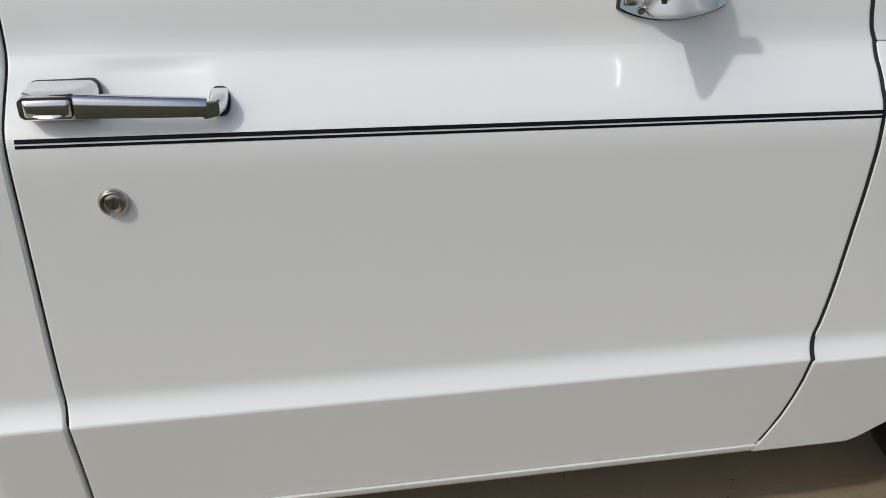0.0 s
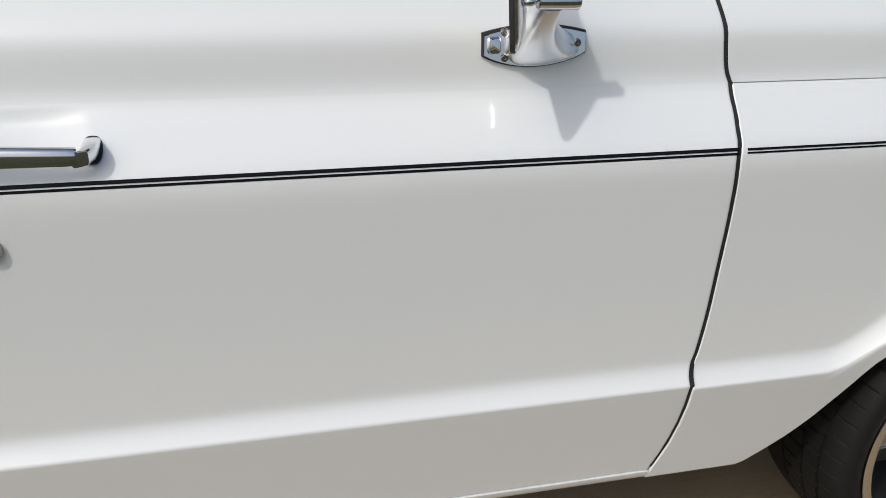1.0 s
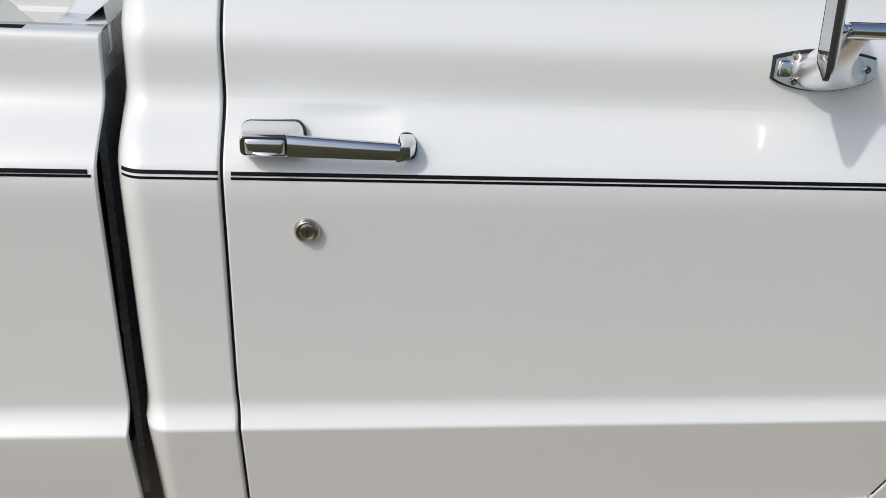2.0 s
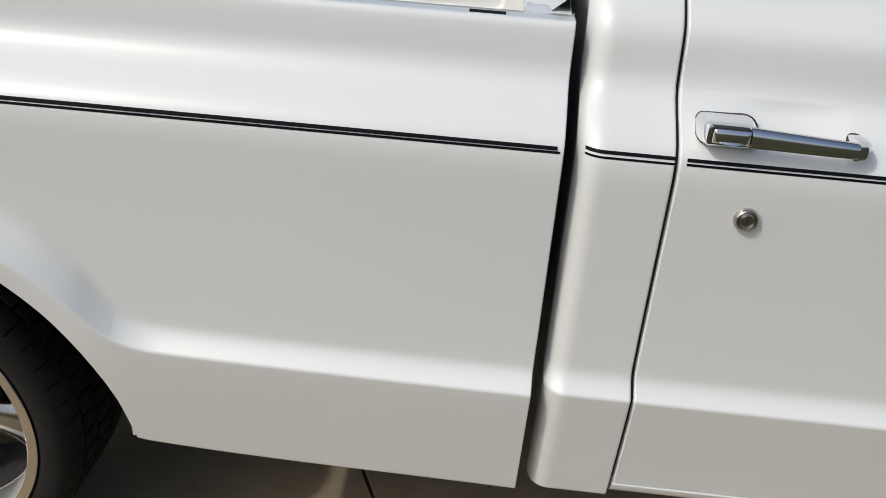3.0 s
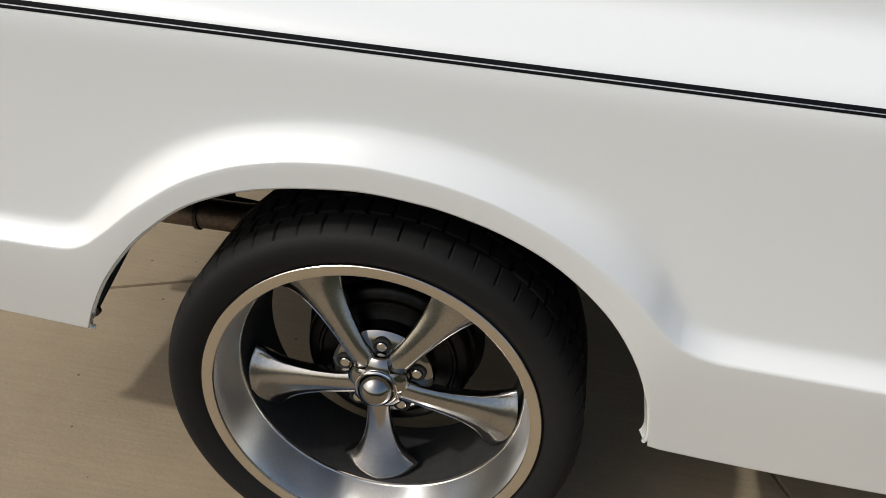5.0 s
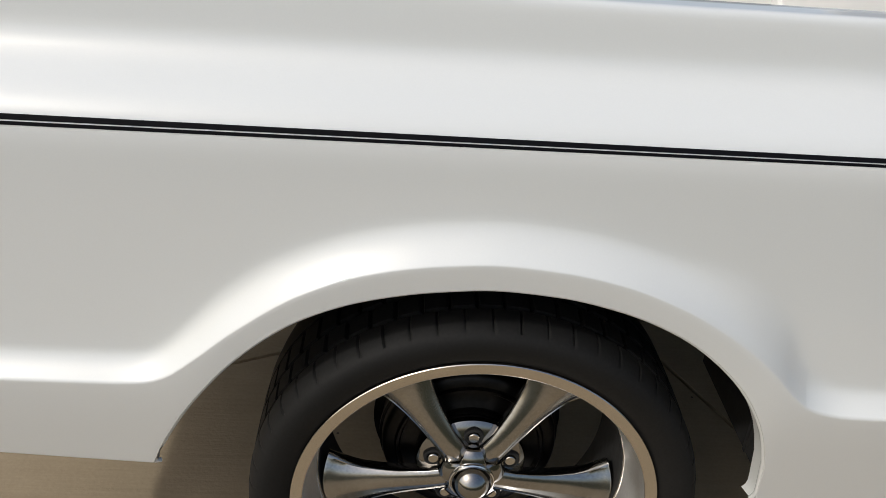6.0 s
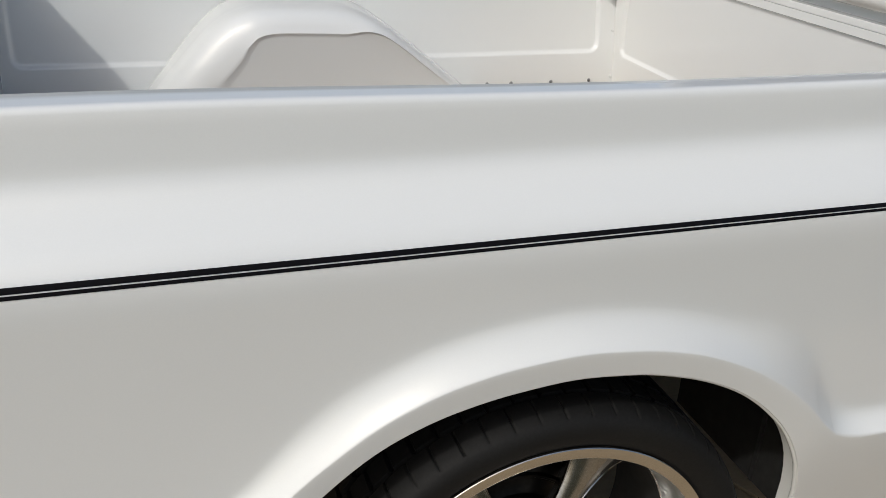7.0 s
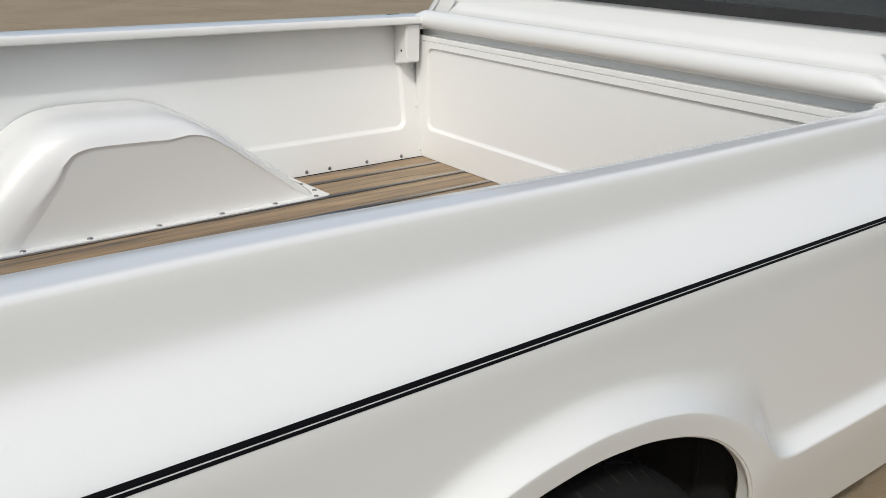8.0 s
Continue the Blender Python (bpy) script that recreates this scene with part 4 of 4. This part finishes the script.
def hub_lobe():
    """Tapered tongue of the hub between two spokes, along +x."""
    secs = []
    for r, w, y in ((0.015, 0.0235, 0.064), (0.030, 0.0215, 0.066), (0.040, 0.0185, 0.0690), (0.0465, 0.0155, 0.0730), (0.0500, 0.0120, 0.0770), (0.0515, 0.0100, 0.0830), (0.0525, 0.0105, 0.100)):
        secs.append([(r + (0.0015 if abs(k) < 0.9 else 0), y + 0.006 * k * k - (0.0012 if abs(k) == 0.86 else 0), w * k) for k in (-1, -0.86, -0.6, -0.2, 0.2, 0.6, 0.86, 1)]
                    + [(r, 0.104, w), (r, 0.104, -w)])
    return loft(secs)


def add_wheel(parent):
    wheel = group_under("wheel", parent, "deep-dish five-spoke gunmetal alloy wheel with low-profile tyre")
    part("tyre", tyre_mesh(), TYRE, wheel)
    part("rim_lip", revolve([(0.2735, 0.010), (0.2735, LIP_Y + 0.001), (0.2725, LIP_Y), (0.2570, LIP_Y + 0.001), (0.2555, LIP_Y + 0.002), (0.2548, LIP_Y + 0.006)], 128), LIP, wheel)
    part("rim_barrel", revolve([(0.2548, LIP_Y + 0.006), (0.2515, 0.016), (0.2485, 0.030), (0.2450, 0.050), (0.2420, 0.070), (0.2405, 0.082)], 128), BARREL, wheel)
    part("rim_step", revolve([(0.2405, 0.082), (0.2390, 0.0835), (0.2385, 0.087), (0.2395, 0.089)], 128), LIP, wheel)
    part("rim_inner", revolve([(0.2395, 0.089), (0.2395, 0.110), (0.235, 0.16), (0.235, 0.23), (0.262, 0.24)], 96), BLACK, wheel)
    sp = spoke_mesh()
    first = part("spoke", sp, SPOKE, wheel)
    for k in range(5):
        ob = first if k == 0 else new("spoke", first.data)
        ob.parent = wheel
        ob.matrix_local = pose(0, 0, 0, 0, -(54 + 72 * k), 0)
    lobe = part("hub_lobe", hub_lobe(), CAP, wheel)
    for k in range(5):
        ob = lobe if k == 0 else new("hub_lobe", lobe.data)
        ob.parent = wheel
        ob.matrix_local = pose(0, 0, 0, 0, -(18 + 72 * k), 0)
    part("hub_plate", revolve([(0.0, 0.094), (0.050, 0.096), (0.078, 0.101), (0.086, 0.107), (0.088, 0.115), (0.086, 0.15)], 64), CAP, wheel)
    cap = part("centre_cap", revolve([(0.0, 0.036), (0.006, 0.0364), (0.013, 0.0385), (0.020, 0.0430), (0.026, 0.0495), (0.0300, 0.0570), (0.0318, 0.0630)], 48), CAP, wheel)
    part("cap_band", revolve([(0.0318, 0.0630), (0.0335, 0.0622), (0.0352, 0.0632), (0.0356, 0.0665), (0.0345, 0.0690), (0.0325, 0.0695), (0.0330, 0.100)], 48), CHROME, cap)
    for k in (-2, -1, 0, 1, 2):
        part("mark", box(-0.0012, 0.0012, -0.0006, 0.0006, -0.0022, 0.0022), NUT, cap).matrix_local = pose(0.0048 * k, 0.0502, -0.0262 + 0.0009 * k * k, 55, 0, 0)
    nut = revolve([(0.0, 0.091), (0.0075, 0.091), (0.0085, 0.092), (0.0095, 0.104)], 6 * 4)
    cup = revolve([(0.0096, 0.0950), (0.0125, 0.0930), (0.0152, 0.0945), (0.0160, 0.104)], 24)
    n0, c0 = part("lug_nut", nut, NUT, wheel), part("lug_seat", cup, BLACK, wheel)
    for k in range(5):
        a = radians(90 + 72 * k)
        for o in (n0, c0):
            ob = o if k == 0 else new(o.name.split(".")[0], o.data)
            ob.parent = wheel
            ob.location = (0.0635 * math.cos(a), 0, 0.0635 * math.sin(a))
    part("brake_drum", revolve([(0.05, 0.138), (0.088, 0.138), (0.094, 0.142), (0.112, 0.144), (0.115, 0.140), (0.119, 0.140), (0.122, 0.145), (0.134, 0.147), (0.140, 0.151), (0.1425, 0.158), (0.1425, 0.172), (0.147, 0.174), (0.147, 0.180), (0.1425, 0.182), (0.1425, 0.215), (0.158, 0.218), (0.158, 0.226), (0.05, 0.228)], 72), DISC, wheel)
    return wheel


wheel = add_wheel(truck)
wheel.matrix_local = pose(0, 0, WHEEL_Z)
for x, y, rz in ((FRONT_X, 0.0, 0), (0, 2 * YC, 180), (FRONT_X, 2 * YC, 180)):
    copy_thing(wheel, pose(x, y, WHEEL_Z, 0, 0, rz))

# ---------------------------------------------------------------- bed floor boards and strips
bed_floor = part("bed_floor", box(-0.93, 1.025, 0.405, 2 * YC - 0.405, FLOOR_Z - 0.022, FLOOR_Z - 0.010), BLACK, truck)
SPANS = ((-0.915, -0.535), (0.475, 1.024))          # before and behind the wheelhouses
for xa, xb in SPANS:
    for ya, yb in ((0.190, 0.405), (2 * YC - 0.405, 2 * YC - 0.190)):
        part("floor_corner", box(xa, xb, ya, yb, FLOOR_Z - 0.022, FLOOR_Z - 0.010), BLACK, bed_floor)
PITCH = 0.1445
EDGES = [YC + PITCH * k for k in range(-5, 6)]
PLANKS = [(0.190, EDGES[0] - 0.0115)] + [(p + 0.0115, q - 0.0115) for p, q in zip(EDGES, EDGES[1:])] + [(EDGES[-1] + 0.0115, 2 * YC - 0.190)]


def spans_at(y):
    return SPANS if abs(y - YC) > 0.60 else ((-0.915, 1.024),)


for a, b in PLANKS:
    for xa, xb in spans_at((a + b) / 2):
        part("plank", box(xa, xb, a, b, FLOOR_Z - 0.012, FLOOR_Z - 0.001, 0.0015, 1), WOOD, bed_floor)
for y in EDGES:
    w = 0.0085
    for xa, xb in spans_at(y):
        secs = []
        for x in (xa, xb):
            secs.append([(x, y - w, FLOOR_Z - 0.004), (x, y - w, FLOOR_Z + 0.0005), (x, y - w * 0.55, FLOOR_Z + 0.0025), (x, y - w * 0.3, FLOOR_Z + 0.0005), (x, y + w * 0.3, FLOOR_Z + 0.0005), (x, y + w * 0.55, FLOOR_Z + 0.0025), (x, y + w, FLOOR_Z + 0.0005), (x, y + w, FLOOR_Z - 0.004)])
        part("bed_strip", loft(secs), TRIM, bed_floor)

# ---------------------------------------------------------------- door handle, lock and mirror


def skin(z):
    return float(base_y(z))


def outline_prism(front, back, bev=0.0):
    bm = loft([front, back])
    if bev:
        bmesh.ops.bevel(bm, geom=[e for e in bm.edges if e.calc_face_angle(0) > 0.3], offset=bev, segments=3, affect="EDGES", profile=0.6, clamp_overlap=True)
    return bm


def rounded(x0, x1, z0, z1, r, n=5):
    """Corner points of a rounded rectangle in x and z."""
    out = []
    for cx, cz, a0 in ((x1 - r, z1 - r, 0), (x0 + r, z1 - r, 90), (x0 + r, z0 + r, 180), (x1 - r, z0 + r, 270)):
        for k in range(n):
            a = radians(a0 + 90 * k / (n - 1))
            out.append((cx + r * math.cos(a), cz + r * math.sin(a)))
    return out


handle = group_under("door_handle", truck, "chrome push-button door handle on black gaskets")
def face_y(z):
    """Front of the handle, almost upright."""
    return -0.0105 + 0.10 * (0.966 - z)


# housing: broad foot on the door, narrower block in front
foot = rounded(1.2340, 1.3130, 0.950, 0.9790, 0.011)
part("gasket", outline_prism([(x + (0.0022 if x > 1.27 else 0.0005), skin(z) - 0.004, z + (0.0008 if z > 0.965 else 0.0)) for x, z in foot], [(x, skin(z) + 0.006, z) for x, z in foot]), RUBBER, handle)
secs = [[(x, skin(z) + 0.002, z) for x, z in foot]]
for f, x1, z0, z1, r, ins in ((0.25, 1.3115, 0.9495, 0.9795, 0.011, 0.0), (0.5, 1.3070, 0.9495, 0.9800, 0.010, 0.0), (0.75, 1.3010, 0.9500, 0.9803, 0.009, 0.0), (0.92, 1.2965, 0.9505, 0.9798, 0.007, 0.0), (1.0, 1.2950, 0.9515, 0.9780, 0.006, 0.0012)):
    out = rounded(1.2340 + 0.005 * f + ins, x1 - ins, z0 + 0.007 * f + ins, z1 + 0.006 * f - ins, r)
    secs.append([(x, (1 - f) * skin(z) + f * face_y(z), z) for x, z in out])
part("housing", loft(secs), CHROME, handle)


gap_ring = rounded(1.2440, 1.2940, 0.9615, 0.9835, 0.004)
part("button_gap", outline_prism([(x, face_y(z) - 0.0008, z) for x, z in gap_ring], [(x, face_y(z) + 0.006, z) for x, z in gap_ring]), RUBBER, handle)
part("push_button", loft([[(x, face_y(z) + 0.004, z) for x, z in rounded(1.2460, 1.2925, 0.9630, 0.9820, 0.003)], [(x, face_y(z) - 0.0036, z) for x, z in rounded(1.2460, 1.2925, 0.9630, 0.9820, 0.003)], [(x, face_y(z) - 0.0052, z) for x, z in rounded(1.2470, 1.2915, 0.9636, 0.9806, 0.003)], [(x, face_y(z) - 0.0066, z) for x, z in rounded(1.2485, 1.2900, 0.9644, 0.9770, 0.003)], [(x, face_y(z) - 0.0074, z) for x, z in rounded(1.2500, 1.2885, 0.9650, 0.9725, 0.003)]]), CHROME, handle)
dish = []
for f, out in ((0.0, 0.0), (1.0, 0.0012)):
    dish.append([(1.2692 + (0.0150 - 0.002 * f) * math.cos(2 * math.pi * k / 28), face_y(0.9655) - 0.0050 - out - 0.0018 * (1 - math.sin(2 * math.pi * k / 28)), 0.9662 + 0.0024 * math.sin(2 * math.pi * k / 28)) for k in range(28)])
part("thumb_rest", loft(dish), CHROME, handle)
secs = []
for x, y, z, h, d in ((1.2945, -0.0050, 0.9710, 0.0130, 0.0080), (1.305, -0.0055, 0.9706, 0.0126, 0.0080), (1.340, -0.0060, 0.9694, 0.0118, 0.0078), (1.380, -0.0065, 0.9680, 0.0110, 0.0075), (1.418, -0.0068, 0.9668, 0.0102, 0.0072), (1.427, -0.0060, 0.9664, 0.0096, 0.0068)):
    secs.append([(x, y - d * 0.86, z - h * 0.86), (x, y - d * 1.0, z - h * 0.45), (x, y - d, z + h * 0.15), (x, y - d * 0.95, z + h * 0.52), (x, y - d * 0.74, z + h * 0.78), (x, y - d * 0.22, z + h), (x, y + d * 0.6, z + h), (x, y + d, z + h * 0.7), (x, y + d, z - h * 0.7), (x, y - d * 0.4, z - h)])
part("grip", loft(secs), CHROME, handle)
secs = []
for x, y, z, w, h in ((1.4255, -0.0095, 0.9640, 0.0040, 0.0095), (1.4330, -0.0065, 0.9645, 0.0070, 0.0092), (1.4380, 0.004, 0.9660, 0.0085, 0.0088), (1.4390, 0.022, 0.9660, 0.0095, 0.0088), (1.4390, 0.046, 0.9620, 0.0100, 0.0090)):
    secs.append([(x + w * math.copysign(abs(math.cos(a)) ** 0.6, math.cos(a)), y, z + h * math.copysign(abs(math.sin(a)) ** 0.6, math.sin(a))) for a in [2 * math.pi * k / 20 for k in range(20)]])
part("end_foot", loft(secs), CHROME, handle)
secs = [[(1.4390 + 0.0118 * math.copysign(abs(math.cos(a)) ** 0.7, math.cos(a)), skin(0.960 + 0.0115 * math.sin(a)) + q, 0.960 + 0.0115 * math.sin(a)) for a in [2 * math.pi * k / 24 for k in range(24)]] for q in (-0.004, 0.004)]
part("gasket", loft(secs), RUBBER, handle)
copy_thing(handle, pose(2.68, 2 * YC, 0, 0, 0, 180))

lock = group_under("door_lock", truck, "worn chrome round key lock")
LOCK = (1.3160, skin(0.857), 0.857)
part("bezel", revolve([(0.0, -0.0065), (0.0095, -0.0065), (0.0105, -0.0058), (0.0112, -0.0080), (0.0135, -0.0085), (0.0160, -0.0060), (0.0168, -0.0025), (0.0168, 0.004)], 40), DULL_CHROME, lock)
part("cylinder", revolve([(0.0, -0.0078), (0.0072, -0.0078), (0.0080, -0.0068), (0.0085, -0.005)], 32), DULL_CHROME, lock)
part("key_slot", box(-0.0011, 0.0011, -0.0084, -0.006, -0.0040, 0.0040), BLACK, lock)
lock.matrix_local = pose(LOCK[0], LOCK[1] + 0.001, LOCK[2], -2, 0, 0)
copy_thing(lock, pose(LOCK[0], 2 * YC - LOCK[1] - 0.001, LOCK[2], 2, 0, 180))

mirror = group_under("side_mirror", truck, "chrome side mirror on a bolted pedestal, black gasket below")


def mirror_plate(grow, lift, depth):
    """Boat-shaped base plate on the door."""
    xa, xb, n = 1.9165 - grow, 2.0545 + grow, 16
    top, bot = [], []
    for k in range(n + 1):
        t = k / n
        x = xa + (xb - xa) * t
        bow = 4 * t * (1 - t)
        top.append((x, 1.0715 + grow + 0.0085 * bow + 0.002 * t))
        bot.append((x, 1.0470 - grow - 0.0160 * bow ** 0.9 + 0.003 * t))
    line = top + bot[::-1]
    return loft([[(x, skin(z) - lift - depth, z) for x, z in line], [(x, skin(z) - lift + 0.002, z) for x, z in line]])


part("gasket", mirror_plate(0.0022, 0.0, 0.0035), RUBBER, mirror)
part("base_plate", mirror_plate(0.0, 0.0035, 0.0045), CHROME, mirror)


def plate_low(x):
    t = min(max((x - 1.9165) / 0.138, 0), 1)
    return 1.0470 - 0.0160 * (4 * t * (1 - t)) ** 0.9 + 0.003 * t


secs = []
for t in np.linspace(0, 1, 16):
    # from the plate up to the arm: wide foot, hollow front edge, slanting rear edge
    xl = 1.9440 + 0.0170 * t
    xr = 2.0530 - 0.0640 * (1 - (1 - t) ** 2.8)
    z0, z1 = 1.0320 + 0.0860 * t ** 1.1, 1.0700 + 0.0633 * t ** 0.9
    yf = 0.0800 - 0.0770 * t ** 0.8
    ring = []
    for k in range(32):
        a = 2 * math.pi * k / 32
        ca, sa = math.cos(a), math.sin(a)
        x = 0.5 * (xl + xr) + 0.5 * (xr - xl) * math.copysign(abs(ca) ** 0.45, ca)
        z = 0.5 * (z0 + z1) + 0.5 * (z1 - z0) * math.copysign(abs(sa) ** 0.55, sa)
        if z < 0.5 * (z0 + z1):
            z += (1 - t) ** 3 * (plate_low(x) + 0.001 - 1.0320)
        ring.append((x, yf - 0.005 * (1 - abs(ca) ** 3) * (1 - 0.5 * t) + 0.022 * (0.5 + 0.5 * sa), z))
    secs.append(ring)
part("pedestal", loft(secs), SATIN, mirror)
part("arm", revolve([(0.0, 0.0), (0.0085, 0.0), (0.0100, 0.0015), (0.0105, 0.045), (0.0105, 0.0535), (0.0098, 0.0545), (0.0, 0.0547)], 28, (0, 0, 0), "z"), CHROME, mirror).matrix_local = pose(1.9519, -0.003, 1.1303, 0, 90, 0) @ Matrix.Scale(0.955, 4)
part("ball_joint", revolve([(0.0, -0.013), (0.0055, -0.012), (0.009, -0.006), (0.010, 0.0), (0.0075, 0.006), (0.0052, 0.009), (0.0052, 0.016), (0.0, 0.016)], 24, (0, 0, 0), "z"), CHROME, mirror).matrix_local = pose(1.9420, -0.008, 1.1315, 0, 80, 14) @ Matrix.Scale(0.72, 4)
for x, z in ((1.9440, 1.0750), (1.9440, 1.0435), (2.0430, 1.0610)):
    part("screw", revolve([(0.0, -0.0010), (0.0015, -0.0010), (0.0018, -0.0022), (0.0042, -0.0022), (0.0055, 0.0), (0.0058, 0.003)], 20), DULL_CHROME, mirror).location = (x, skin(z) - 0.0075, z)
part("cover", outline_prism([(x, skin(z) - 0.0125, z) for x, z in rounded(1.9215, 1.9370, 1.0500, 1.0690, 0.004)], [(x, skin(z) - 0.007, z) for x, z in rounded(1.9200, 1.9390, 1.0485, 1.0705, 0.005)], 0.0015), CHROME, mirror)

RING = rounded(-0.055, 0.055, -0.085, 0.085, 0.016, 7)
RIN = rounded(-0.0525, 0.0525, -0.0825, 0.0825, 0.014, 7)
part("shell", loft([[(a, 0.0, b) for a, b in RING], [(a, 0.0015, b) for a, b in RING], [(a * 0.96, 0.006, b * 0.975) for a, b in RING], [(a * 0.82, 0.0100, b * 0.88) for a, b in RING], [(a * 0.5, 0.0125, b * 0.55) for a, b in RING], [(a * 0.15, 0.0132, b * 0.15) for a, b in RING]]), SHELL, mirror).matrix_local = pose(1.9165, -0.015, 1.168, 5, 0, -112.5)
part("glass", loft([[(a, -0.0016, b) for a, b in RIN], [(a, 0.001, b) for a, b in RIN]]), GLASS, mirror, "mirror glass").matrix_local = pose(1.9165, -0.015, 1.168, 5, 0, -112.5)
part("rim", loft([[(a * 1.002, -0.0020, b * 1.001) for a, b in RING], [(a * 1.010, -0.0008, b * 1.006) for a, b in RING], [(a * 1.010, 0.0030, b * 1.006) for a, b in RING], [(a * 0.996, 0.0038, b * 0.997) for a, b in RING]], caps=False), RUBBER, mirror).matrix_local = pose(1.9165, -0.015, 1.168, 5, 0, -112.5)
